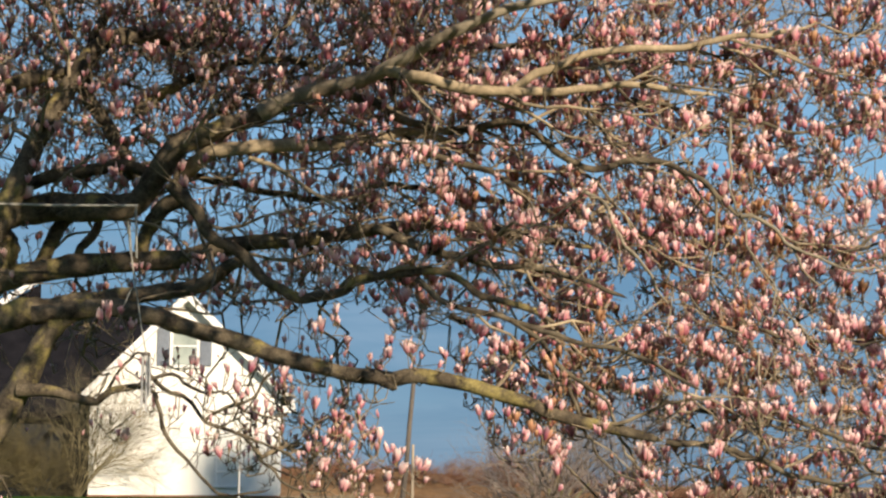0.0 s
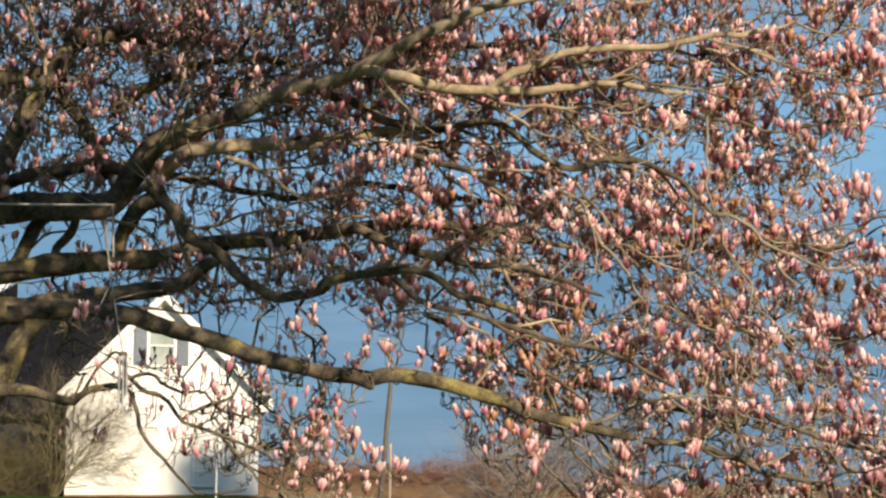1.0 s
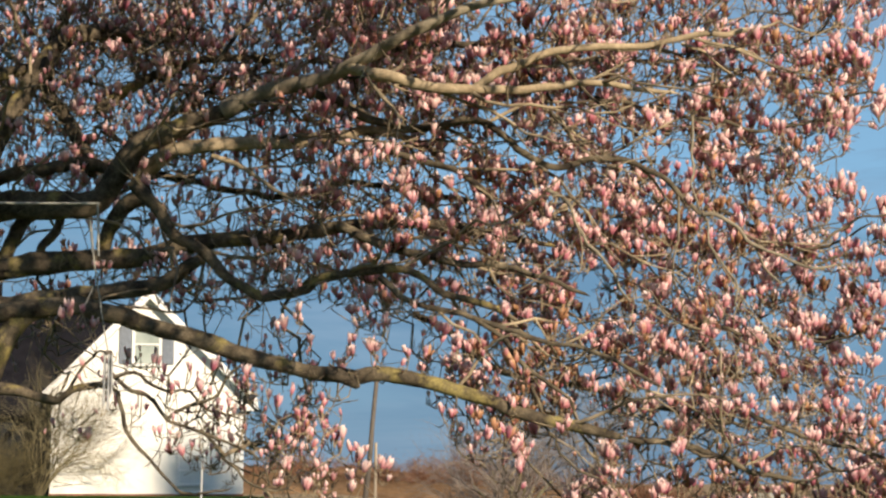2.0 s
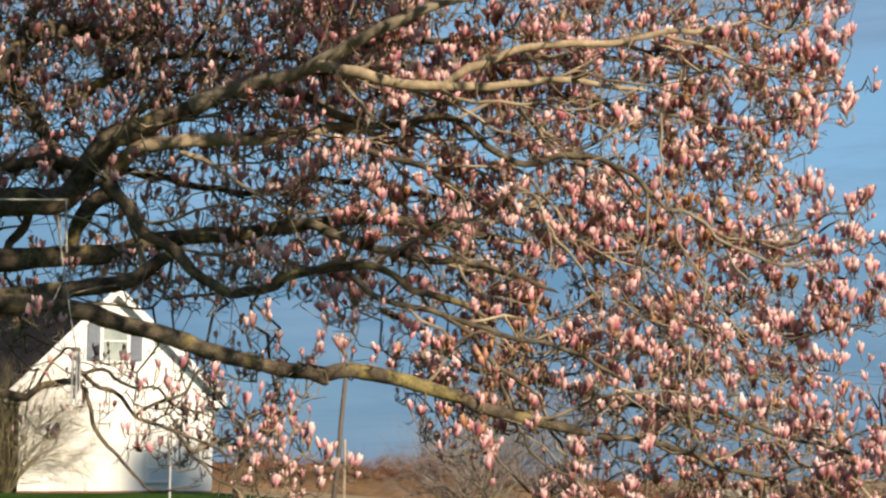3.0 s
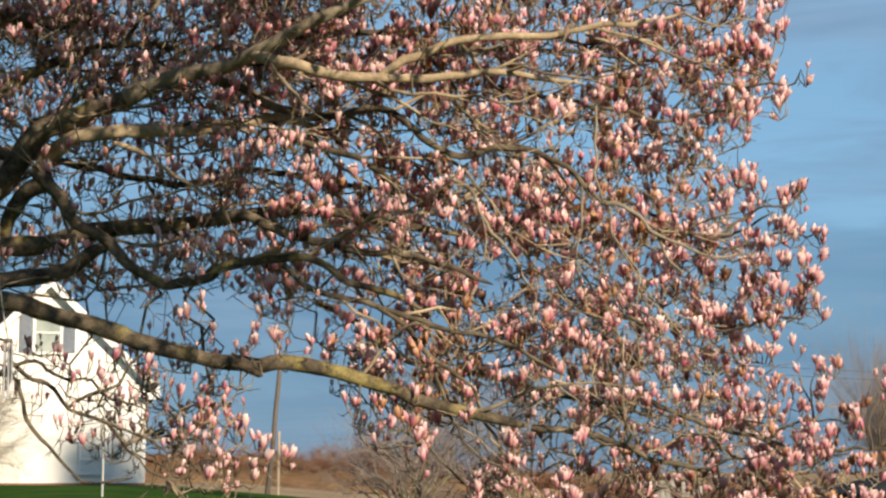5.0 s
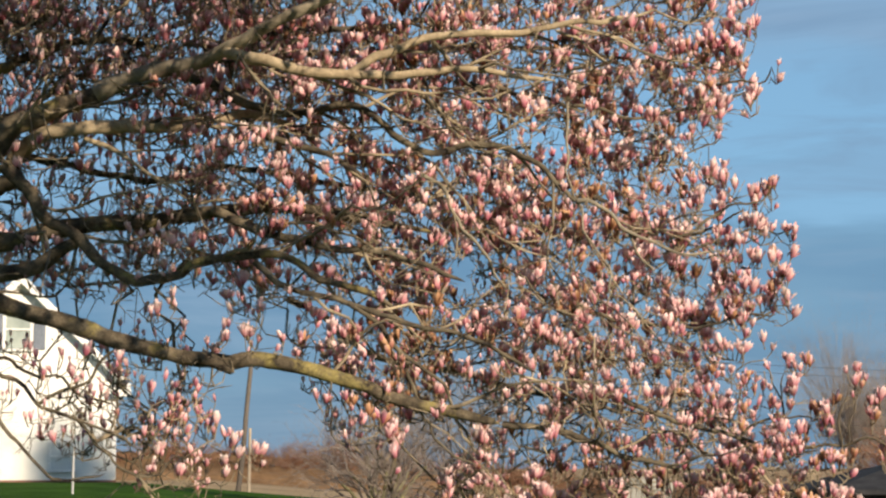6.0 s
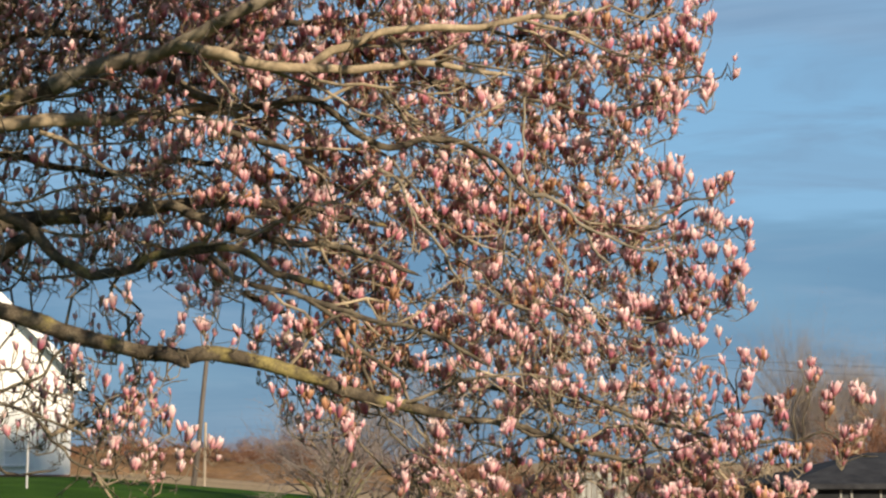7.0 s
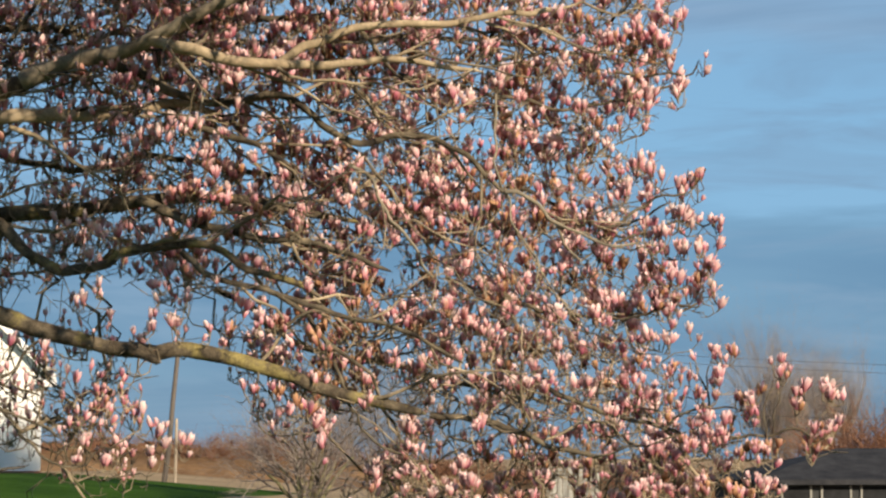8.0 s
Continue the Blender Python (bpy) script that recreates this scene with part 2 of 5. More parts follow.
class Tubes:
    """Collects round, tapering branches for one mesh."""

    def __init__(self):
        self.kinds = {}

    def add(self, path, radii, sides=5, knobs=0.0):
        p = np.asarray(path, float)
        self.kinds.setdefault((len(p), sides, knobs), []).append((p, np.asarray(radii, float)))

    def link(self, name, mat, parent=None, label=""):
        verts, quads, count = [], [], 0
        for (n, sides, knobs), lot in self.kinds.items():
            p, r = np.array([a for a, _ in lot]), np.array([b for _, b in lot])
            way = np.gradient(p, axis=1)
            way /= np.linalg.norm(way, axis=2, keepdims=True) + 1e-9
            steep = np.abs(way[:, :1, 2:]) > 0.9
            a = np.cross(way, np.where(steep, np.array([1.0, 0, 0]), np.array([0, 0, 1.0])))
            a /= np.linalg.norm(a, axis=2, keepdims=True) + 1e-9
            b = np.cross(way, a)
            turn = np.arange(sides) * 2 * math.pi / sides
            rr = r[:, :, None] * np.ones(sides)
            if knobs:
                for k, i, j in np.ndindex(rr.shape):
                    q = Vector(p[k, i]) * 7 + Vector((math.cos(turn[j]), math.sin(turn[j]), 0)) * 0.6
                    rr[k, i, j] *= 1 + knobs * noise.noise(q) + 0.5 * knobs * noise.noise(q * 3.1)
            ring = p[:, :, None] + a[:, :, None] * (np.cos(turn) * rr)[..., None] + b[:, :, None] * (np.sin(turn) * rr)[..., None]
            verts.append(ring.reshape(-1, 3))
            k, i, j = np.meshgrid(np.arange(len(lot)), np.arange(n - 1), np.arange(sides), indexing="ij")
            base, nxt = count + k * n * sides, (j + 1) % sides
            quads.append(np.stack([base + i * sides + j, base + (i + 1) * sides + j, base + (i + 1) * sides + nxt, base + i * sides + nxt], -1).reshape(-1, 4))
            count += len(lot) * n * sides
        return link_quads(name, np.vstack(verts), np.vstack(quads), mat, parent, label)


def ease(v, a, b):
    k = min(1.0, max(0.0, (v - a) / (b - a)))
    return k * k * (3 - 2 * k)


# ---- ground ----
def ground_z(x, y):
    z = (1.0 - 0.085 * min(30.0, max(-5.0, x))) * ease(y, 12, 60)
    z -= 0.30 * ease(y, 66, 80)
    z += 0.35 * ease(y, 90, 150)
    z += 2.6 * ease(y, 158, 200) * (1 - 0.55 * ease(x, 10, 40))
    z += 6.0 * ease(y, 260, 900)
    return z + 0.06 * noise.noise(Vector((x * 0.11, y * 0.11, 0))) * ease(y, 5, 30)


def sheet(name, xs, ys, mat, lift, label, category):
    verts = [(x, y, ground_z(x, y) + lift) for y in ys for x in xs]
    w = len(xs)
    faces = [(j * w + i, j * w + i + 1, (j + 1) * w + i + 1, (j + 1) * w + i) for j in range(len(ys) - 1) for i in range(w - 1)]
    return tagged(link_mesh(name, verts, faces, mat), label, category, kind="structure")


def steps(*spans):
    out = []
    for a, b, n in spans:
        out += [a + (b - a) * i / n for i in range(n)]
    return out + [spans[-1][1]]


sheet("ground", steps((-3000, -200, 8), (-200, -40, 10), (-40, 60, 80), (60, 200, 12), (200, 3000, 8)),
      steps((-600, -20, 6), (-20, 240, 170), (240, 1000, 12), (1000, 4500, 6)), DRY, 0.0,
      "dry tan field grass with rolling soft rises", "ground")


def lawn_sheet():
    ys = steps((-16, 68, 70))
    verts, faces = [], []
    n = 60
    for y in ys:
        right = 2.4 + 0.16 * (y - 60) if y > 40 else 14.0 - 0.35 * y
        for i in range(n + 1):
            x = -45 + (right + 45) * (i / n)
            drop = 0.05 if i < n else -0.05
            verts.append((x, y, ground_z(x, y) + drop))
    for j in range(len(ys) - 1):
        for i in range(n):
            a = j * (n + 1) + i
            faces.append((a, a + 1, a + n + 2, a + n + 1))
    return tagged(link_mesh("lawn", verts, faces, LAWN), "short green mown lawn sloping gently upward", "lawn", kind="structure")


lawn_sheet()


def weed_bank():
    """The rough brown bank behind the field."""
    xs, ys = steps((-60, 90, 150)), steps((152, 176, 24))
    verts, faces, w = [], [], 151
    for y in ys:
        for x in xs:
            tuft = max(0.0, noise.noise(Vector((x * 0.5, y * 0.5, 3)))) * 0.7
            edge = ease(y, 152, 156)
            verts.append((x, y, ground_z(x, y) - 0.1 + edge * (0.5 + tuft + 0.9 * ease(y, 154, 166))))
    faces = [(j * w + i, j * w + i + 1, (j + 1) * w + i + 1, (j + 1) * w + i) for j in range(len(ys) - 1) for i in range(w - 1)]
    return tagged(link_mesh("weed_bank", verts, faces, WEEDS), "bank of tall brown dead weeds behind the field", "weeds", kind="stuff")


weed_bank()


# ---- white house ----
def house():
    thing = tagged(new("house"), "white gabled house with a dark shingle roof and shuttered attic window", "house")
    y0, x0, x1, xm = 66.0, -11.65, -5.37, -8.51
    base, eave, peak = 0.9, 4.85, 8.02
    # gable wall with its openings let in
    part("gable_wall", prism([(x0, base), (x1, base), (x1, eave), (xm, peak), (x0, eave)], y0, y0 + 0.2), SIDING, thing, "sunlit white gable wall")
    part("side_wall", box((x1 - 0.2, y0 + 0.2, base), (x1, y0 + 9, eave - 0.05)), SIDING, thing)
    part("foundation", box((x0 - 0.03, y0 - 0.03, base - 0.8), (x1 + 0.03, y0 + 0.3, 1.55), 0.01), BRICK, thing, "low tan foundation course")
    part("side_wall", box((x0, y0 + 0.2, base), (x0 + 0.2, y0 + 9, eave - 0.05)), SIDING, thing)
    part("back_wall", prism([(x0, base), (x1, base), (x1, eave), (xm, peak), (x0, eave)], y0 + 8.8, y0 + 9), SIDING, thing)
    for wx in (-25.6, -9.9):
        part("end_wall", box((wx, 68.7, 0.6), (wx + 0.2, 78.4, 4.35)), SIDING, thing)
    part("back_wall", box((-25.4, 78.2, 0.6), (-9.9, 78.4, 4.35)), SIDING, thing)
    slope = (peak - eave) / (xm - x0)
    over, thick = 0.45, 0.16
    for side in (-1, 1):
        x_low = xm + side * (xm - x0 + over)
        z_low = peak + 0.1 - slope * (xm - x0 + over)
        part("roof_slope", prism([(xm, peak + 0.1), (x_low, z_low), (x_low, z_low + thick), (xm, peak + 0.1 + thick)], y0 - 0.33, y0 + 9), SHINGLE, thing, "dark roof shingles")
        part("rake_board", prism([(xm, peak - 0.06), (x_low, z_low - 0.10), (x_low, z_low + thick + 0.02), (xm, peak + 0.12 + thick)], y0 - 0.40, y0 - 0.334), TRIM, thing, "white rake board")
        part("soffit", prism([(xm, peak + 0.07), (x_low, z_low - 0.03), (x_low, z_low - 0.004), (xm, peak + 0.096)], y0 - 0.33, y0), TRIM, thing)
    part("eave_return", box((x1 - 0.1, y0 - 0.40, 4.28), (x1 + 0.47, y0 + 0.2, 4.50), 0.02), TRIM, thing)
    part("corner_board", box((x1 - 0.14, y0 - 0.03, 1.6), (x1 + 0.02, y0 - 0.003, 4.6)), TRIM, thing)

    def window(xa, xb, za, zb, shutters, pane=GLASS):
        w = part("window", box((xa, y0 - 0.03, za), (xb, y0 - 0.004, zb)), pane, thing, "window pane")
        w.name = "pane"
        for lo, hi in (((xa - 0.10, za - 0.02), (xa, zb + 0.1)), ((xb, za - 0.02), (xb + 0.10, zb + 0.1)),
                       ((xa, zb), (xb, zb + 0.1)), ((xa, (za + zb) / 2 - 0.03), (xb, (za + zb) / 2 + 0.03))):
            part("window_frame", box((lo[0], y0 - 0.07, lo[1]), (hi[0], y0 - 0.003, hi[1]), 0.008), TRIM, thing)
        part("window_sill", box((xa - 0.14, y0 - 0.13, za - 0.1), (xb + 0.14, y0 - 0.003, za - 0.02), 0.01), TRIM, thing)
        for a, b in shutters:
            s = part("shutter", box((a, y0 - 0.06, za - 0.03), (b, y0 - 0.003, zb + 0.08), 0.01), SHUTTER, thing, "blue grey louvred shutter")
            n = 16
            for i in range(n):
                z = za + 0.03 + (zb - za) * i / n
                part("slat", box((a + 0.05, y0 - 0.075, z), (b - 0.05, y0 - 0.058, z + 0.05)), SHUTTER, s)

    window(-8.98, -8.20, 5.84, 7.08, [(-9.50, -9.10), (-8.08, -7.70)])
    window(-7.45, -6.75, 1.90, 2.75, [], PALE_GLASS)
    # the main block behind, with its broad dark roof
    bm = bmesh.new()
    pts = [(-26, 68.0, 4.3), (-9.5, 68.0, 4.3), (-9.5, 73.5, 8.35), (-26, 73.5, 8.35), (-26, 79, 4.3), (-9.5, 79, 4.3)]
    v = [bm.verts.new(p) for p in pts] + [bm.verts.new((p[0], p[1], p[2] - 0.18)) for p in pts]
    for f in ((0, 1, 2, 3), (3, 2, 5, 4), (9, 8, 7, 6), (10, 11, 8, 9), (0, 6, 7, 1), (4, 5, 11, 10), (0, 3, 9, 6), (3, 4, 10, 9), (1, 7, 8, 2), (2, 8, 11, 5)):
        bm.faces.new([v[i] for i in f])
    bmesh.ops.recalc_face_normals(bm, faces=bm.faces)
    part("roof", bm, SHINGLE, thing, "broad dark shingle roof")
    turn = Matrix.Translation((x1, y0, 0)) @ pose(0, 0, 0, 0, 0, 6.5) @ Matrix.Translation((-x1, -y0, 0))
    thing.matrix_basis = turn
    a, b = turn.inverted() @ Vector((-16.79, 72.00, 7.98)), turn.inverted() @ Vector((-14.76, 72.00, 9.28))
    part("rake_board", prism([(a.x, a.z), (b.x, b.z), (b.x, b.z + 0.26), (a.x, a.z + 0.26)], a.y, a.y + 0.1), TRIM, thing, "white rake board")
    part("dormer_wall", prism([(a.x, a.z), (b.x, b.z - 0.004), (b.x, a.z)], a.y + 0.3, a.y + 0.5), SHINGLE, thing, "dark shingled gable")
    # Front wall behind the shrub: its shade is put into the dark colour.
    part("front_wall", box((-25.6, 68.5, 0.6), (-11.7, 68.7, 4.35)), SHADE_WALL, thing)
    return thing


house()


# ---- neighbour's low house ----
def low_house():
    thing = tagged(new("low_house"), "low house with a grey shingle roof and a dark window wall", "house")
    bm = bmesh.new()
    x0, x1, y0, y1, ze, zr = 25.0, 52.0, 89.0, 99.0, 1.06, 2.55
    pts = [(x0, y0, ze), (x1, y0, ze), (x1 - 2, 94, zr), (x0 + 5.6, 94, zr), (x0, y1, ze), (x1, y1, ze)]
    v = [bm.verts.new(p) for p in pts] + [bm.verts.new((p[0], p[1], p[2] - 0.16)) for p in pts]
    for f in ((0, 1, 2, 3), (3, 2, 5, 4), (9, 8, 7, 6), (10, 11, 8, 9), (0, 6, 7, 1), (4, 5, 11, 10), (0, 3, 4), (6, 10, 9), (0, 4, 10, 6), (1, 5, 2), (7, 8, 11), (1, 7, 11, 5)):
        bm.faces.new([v[i] for i in f])
    bmesh.ops.recalc_face_normals(bm, faces=bm.faces)
    part("roof", bm, GREY_SHINGLE, thing, "grey shingle roof")
    part("wall", box((x0 + 0.6, y0 + 0.6, -2.6), (x1 - 0.6, y1 - 0.6, 1.0)), SHADE_WALL, thing, "dark painted wall")
    part("fascia", box((x0, y0 - 0.04, ze - 0.24), (x1, y0 - 0.003, ze - 0.02), 0.01), GREY_SHINGLE, thing)
    for i in range(12):
        a = x0 + 1.5 + i * 1.9
        w = part("window", box((a, y0 + 0.54, -0.9), (a + 1.3, y0 + 0.58, 0.7)), DARK_GLASS, thing)
        part("window_frame", box((a - 0.09, y0 + 0.50, -0.98), (a, y0 + 0.597, 0.78)), GREY_BOARD, w)
        part("window_frame", box((a + 1.3, y0 + 0.50, -0.98), (a + 1.39, y0 + 0.597, 0.78)), GREY_BOARD, w)
    return thing


low_house()


# ---- bare trees, shrubs and hedges ----
def grow(coarse, fine, rng, start, way, length, radius, level, splits, spread, lift, shrink=0.68, thin=0.62):
    """A bare branch that bends, tapers and splits. The thick ones go into coarse, the twigs into fine."""
    n = 5 if level else 3
    p, w = np.array(start, float), np.array(way, float)
    path = [p]
    bends = rng.normal(0, 0.13, (n, 3)) + np.array([0, 0, lift])
    for i in range(n):
        w = w + bends[i]
        w = w / math.sqrt(w[0] * w[0] + w[1] * w[1] + w[2] * w[2])
        p = p + w * (length / n)
        path.append(p)
    radii = [radius * (1 - 0.45 * i / n) for i in range(n + 1)]
    (coarse or fine).add(path, radii, 5 if coarse else 3)
    if level == 0:
        return
    for k in range(splits):
        i = min(n, int(1 + (n - 1) * (0.25 + 0.75 * (k + 1) / splits)))
        side = rng.normal(0, 1, 3)
        side = side - w * side.dot(w)
        side = side / (math.sqrt(side.dot(side)) + 1e-6)
        v = w * (1 - spread) + side * spread * (0.7 + 0.6 * rng.random())
        grow(None, fine, rng, path[i], v / math.sqrt(v.dot(v)), length * shrink * (0.75 + 0.5 * rng.random()), radii[i] * thin,
             level - 1, splits, spread, lift, shrink, thin)


def bare_tree(name, place, stems, length, radius, level, splits, spread, lift, mat, label, category, lean=0.35, seed=1, shrink=0.68, thin=0.62, whole=False, stem_mat=None, sway=0.0):
    rng = np.random.default_rng(seed)
    x, y = place
    foot = np.array([x, y, ground_z(x, y) - 0.05])
    base = np.zeros(3)
    thing = None if whole else tagged(new(name), label, category)
    fine = Tubes()
    for i in range(stems):
        a = 2 * math.pi * (i + 0.4 * rng.random()) / stems
        k = lean * (0.4 + 0.8 * rng.random())
        way = np.array([math.cos(a) * k + sway, math.sin(a) * k, 1.0])
        stem = fine if whole else Tubes()
        grow(stem, fine, rng, base + way * np.array([0.12, 0.12, 0]), way / np.linalg.norm(way), length * (0.8 + 0.4 * rng.random()), radius, level, splits, spread, lift, shrink, thin)
        if not whole:
            stem.link("stem", stem_mat or mat, thing)
    if whole:
        thing = tagged(fine.link(name, mat), label, category)
    else:
        fine.link("twig_crown", mat, thing)["kind"] = "stuff"
    thing.location = foot
    return thing


bare_tree("bare_tree", (2.3, 45.0), 11, 1.35, 0.060, 4, 4, 0.45, 0.03, GREY_BARK, "small leafless vase-shaped tree with mossy stems and fine grey twigs", "tree", 0.75, 4, thin=0.68, stem_mat=MOSSY)
bare_tree("bare_tree", (5.3, 60.0), 8, 2.15, 0.045, 5, 4, 0.42, 0.04, GREY_BARK, "leafless grey tree with a hazy crown of very fine twigs", "tree", 0.42, 24, thin=0.64)
bare_tree("arching_shrub", (-11.9, 64.4), 14, 2.1, 0.020, 4, 4, 0.38, 0.0, OLIVE_TWIG, "leafless arching shrub with tan twigs before the wall", "shrub", 0.40, 8, thin=0.8, sway=0.42)
bare_tree("dark_shrub", (-14.3, 62.5), 26, 1.42, 0.03, 4, 4, 0.42, 0.0, DARK_TWIG, "tangled dark leafless shrub beside the house", "shrub", 0.8, 9, thin=0.82)
bare_tree("dark_shrub", (-12.9, 63.4), 14, 1.0, 0.028, 4, 4, 0.42, 0.0, DARK_TWIG, "low dark leafless shrub at the corner of the house", "shrub", 0.8, 19, thin=0.82)
bare_tree("far_tree", (40.9, 138.0), 8, 5.5, 0.09, 3, 9, 0.13, 0.06, GREY_BARK, "tall leafless tree with a hazy grey-tan crown", "tree", 0.03, 12, thin=0.5)
bare_tree("far_tree", (45.2, 142.0), 8, 5.7, 0.09, 3, 9, 0.13, 0.06, GREY_BARK, "tall leafless tree with a hazy grey-tan crown", "tree", 0.03, 15, thin=0.5)



def unseen_shade_tree():
    """A tall narrow tree, added out of view so its shadow reaches the house."""
    rng = np.random.default_rng(77)
    thing = tagged(new("unseen_shade_tree"), "tall narrow leafless poplar with dense upright twigs", "tree")
    x, y = 14.5, 28.9
    thing.location = (x, y, ground_z(x, y) - 0.1)
    trunk, fine = Tubes(), Tubes()
    trunk.add([(0, 0, 0), (0.05, 0, 6), (0, 0.05, 12), (0, 0, 18.2)], [0.22, 0.17, 0.10, 0.02], 8)
    trunk.link("trunk", GREY_BARK, thing)
    for i in range(300):
        z = 1.5 + 15.2 * (i / 300)
        a, k = rng.random() * 6.28, 0.35 + 0.25 * rng.random()
        way = np.array([math.cos(a) * k, math.sin(a) * k, 1.0])
        grow(None, fine, rng, (0, 0, z), way / np.linalg.norm(way), 1.7, 0.045, 2, 5, 0.36, 0.06, 0.7, 0.8)
    fine.link("twig_crown", GREY_BARK, thing)["kind"] = "stuff"


unseen_shade_tree()


def hedgerow():
    rng = np.random.default_rng(5)
    kinds = []
    for s in range(4):
        o = bare_tree("hedge_bush", (-300 + s * 8, 170), 12, 1.5, 0.034, 2, 6, 0.45, 0.0, BROWN_TWIG, "leafless hedge bush with rust brown twigs", "bush", 0.8, 30 + s, thin=0.8, whole=True)
        o["group"] = "hedgerow bushes"
        kinds.append(o)
    spots = []
    for i in range(46):
        x = -16 + i * 1.6 + rng.normal(0, 0.5)
        y = 164 + rng.random() * 10
        spots.append((x, y, 0.75 + 0.55 * rng.random() + 0.35 * math.exp(-((x - 4) / 5) ** 2)))
    spots += [(39.2 + 0.9 * i, 116 + 1.8 * (i % 3), 2.25 + 0.2 * (i % 3)) for i in range(8)]
    for i, (x, y, s) in enumerate(spots):
        m = Matrix.LocRotScale((x, y, ground_z(x, y) + 0.3), Euler((0, 0, rng.random() * 6.28)), (s * 1.2, s * 1.2, s))
        if i < 4:
            kinds[i].matrix_basis = m
        else:
            c = copy_thing(kinds[i % 4], m)
            c.matrix_basis = m


hedgerow()


# ---- pole, cables, post ----
def utility_pole():
    thing = tagged(new("utility_pole"), "weathered wooden pole with a thinner stay post beside it", "pole")
    t = Tubes()
    t.add([(-1.57, 75.00, 0.75), (-1.36, 75.00, 2.47), (-1.24, 75.00, 4.15), (-1.07, 75.00, 6.02)], [0.105, 0.098, 0.09, 0.082], 12)
    t.link("pole", POLE, thing)
    t = Tubes()
    t.add([(-1.13, 75.00, 0.75), (-1.11, 75.00, 2.25), (-1.10, 75.00, 3.48)], [0.062, 0.06, 0.056], 10)
    t.link("stay_post", POST, thing, "thin pale stay post")
    return thing


utility_pole()


def cable(a, b, sag, r=0.010):
    pts = [np.array(a) * (1 - k) + np.array(b) * k - np.array([0, 0, 4 * sag * k * (1 - k)]) for k in np.linspace(0, 1, 24)]
    t = Tubes()
    t.add(pts, [r] * 24, 5)
    return tagged(t.link("power_cable", CABLE), "thin dark overhead power cable", "cable", "overhead cables")


cable((14.57, 95.00, 7.59), (40.32, 95.00, 6.51), 0.15)
cable((14.57, 95.00, 7.26), (40.30, 95.00, 6.06), 0.15)
cable((14.55, 95.00, 4.71), (40.22, 95.00, 3.88), 0.15)


def white_post():
    thing = tagged(new("garden_post"), "slim white metal post standing on the lawn", "post")
    t = Tubes()
    x, y, _ = (-4.90, 48.00, 1.02)
    t.add([(x, y, ground_z(x, y) - 0.05), (x + 0.01, y, 2.2), (-4.88, 48.00, 2.37)], [0.028, 0.028, 0.026], 10)
    t.link("post", METAL, thing)
    return thing


white_post()

def board_fence():
    """A short run of grey upright boards."""
    thing = tagged(new("board_fence"), "short weathered grey board fence beyond the lawn", "fence")
    x0, y0 = (10.36, 60.00, 1.07)[0], 60.0
    for k in range(10):
        x = x0 + k * 0.165
        z = ground_z(x, y0) - 0.05
        top = 1.66 - 0.012 * k + 0.03 * math.sin(k * 2.3)
        part("board", box((x, y0, z), (x + 0.145, y0 + 0.025, top), 0.006), GREY_BOARD, thing)
    for z in (0.75, 1.4):
        part("rail", box((x0 - 0.05, y0 + 0.027, z), (x0 + 1.7, y0 + 0.07, z + 0.09)), GREY_BOARD, thing)
    return thing


board_fence()

# ---- the magnolia ----
tree = tagged(new("magnolia_tree"), "old spreading magnolia tree covered in pink blossom buds", "tree")
tree.location = (-3.6, 11.2, 0)
LINES = []
SKELETON = []      # points along the limbs from which the twigs grow


def limb(bark, r0, r1, *points):
    """A limb through a few points, thick at its foot, with a knobbly skin."""
    p, s = spline(points, 0.035)
    for i in range(len(p)):
        q = Vector(p[i])
        p[i] += np.array(noise.noise_vector(q * 4.0)) * 0.010 + np.array(noise.noise_vector(q * 9.0)) * (0.030 if r0 < 0.016 else 0.016 if r0 < 0.03 else 0.005)
    r = (r0 + (r1 - r0) * s ** 0.85) * (1 - 0.5 * np.clip((s - 0.93) / 0.07, 0, 1))
    r[-1] *= 0.15
    t = Tubes()
    t.add(p, r, 14 if r0 > 0.02 else 9, 0.24)
    ob = t.link("limb", bark, tree)
    ob.location = -tree.location
    SKELETON.extend([(*q, k) for q, k in zip(p[::3], r[::3])])
    LINES.append((p, r))
    return ob


limb(BARK, 0.053, 0.030, (-2.13, 10.25, 2.51), (-1.77, 10.24, 2.56), (-1.52, 10.23, 2.52), (-1.33, 10.22, 2.46), (-1.12, 10.21, 2.40), (-0.96, 10.20, 2.35), (-0.76, 10.19, 2.28), (-0.53, 10.18, 2.23), (-0.36, 10.17, 2.20), (-0.26, 10.16, 2.18), (-0.15, 10.14, 2.20), (-0.01, 10.13, 2.19), (0.14, 10.12, 2.15), (0.29, 10.11, 2.11), (0.44, 10.10, 2.07), (0.54, 10.09, 2.02), (0.68, 10.08, 1.98), (0.82, 10.07, 1.95), (0.97, 10.06, 1.91), (1.12, 10.05, 1.88))  # low limb
limb(BARK, 0.030, 0.020, (-0.40, 10.15, 2.21), (-0.33, 10.13, 2.18), (-0.27, 10.12, 2.15), (-0.23, 10.10, 2.13))  # broken stub
limb(BARK, 0.084, 0.032, (-2.55, 10.55, 2.46), (-2.31, 10.54, 2.54), (-2.06, 10.52, 2.58), (-1.82, 10.51, 2.62), (-1.55, 10.49, 2.66), (-1.31, 10.48, 2.70), (-1.14, 10.46, 2.80), (-1.03, 10.45, 2.84))  # crossing limb
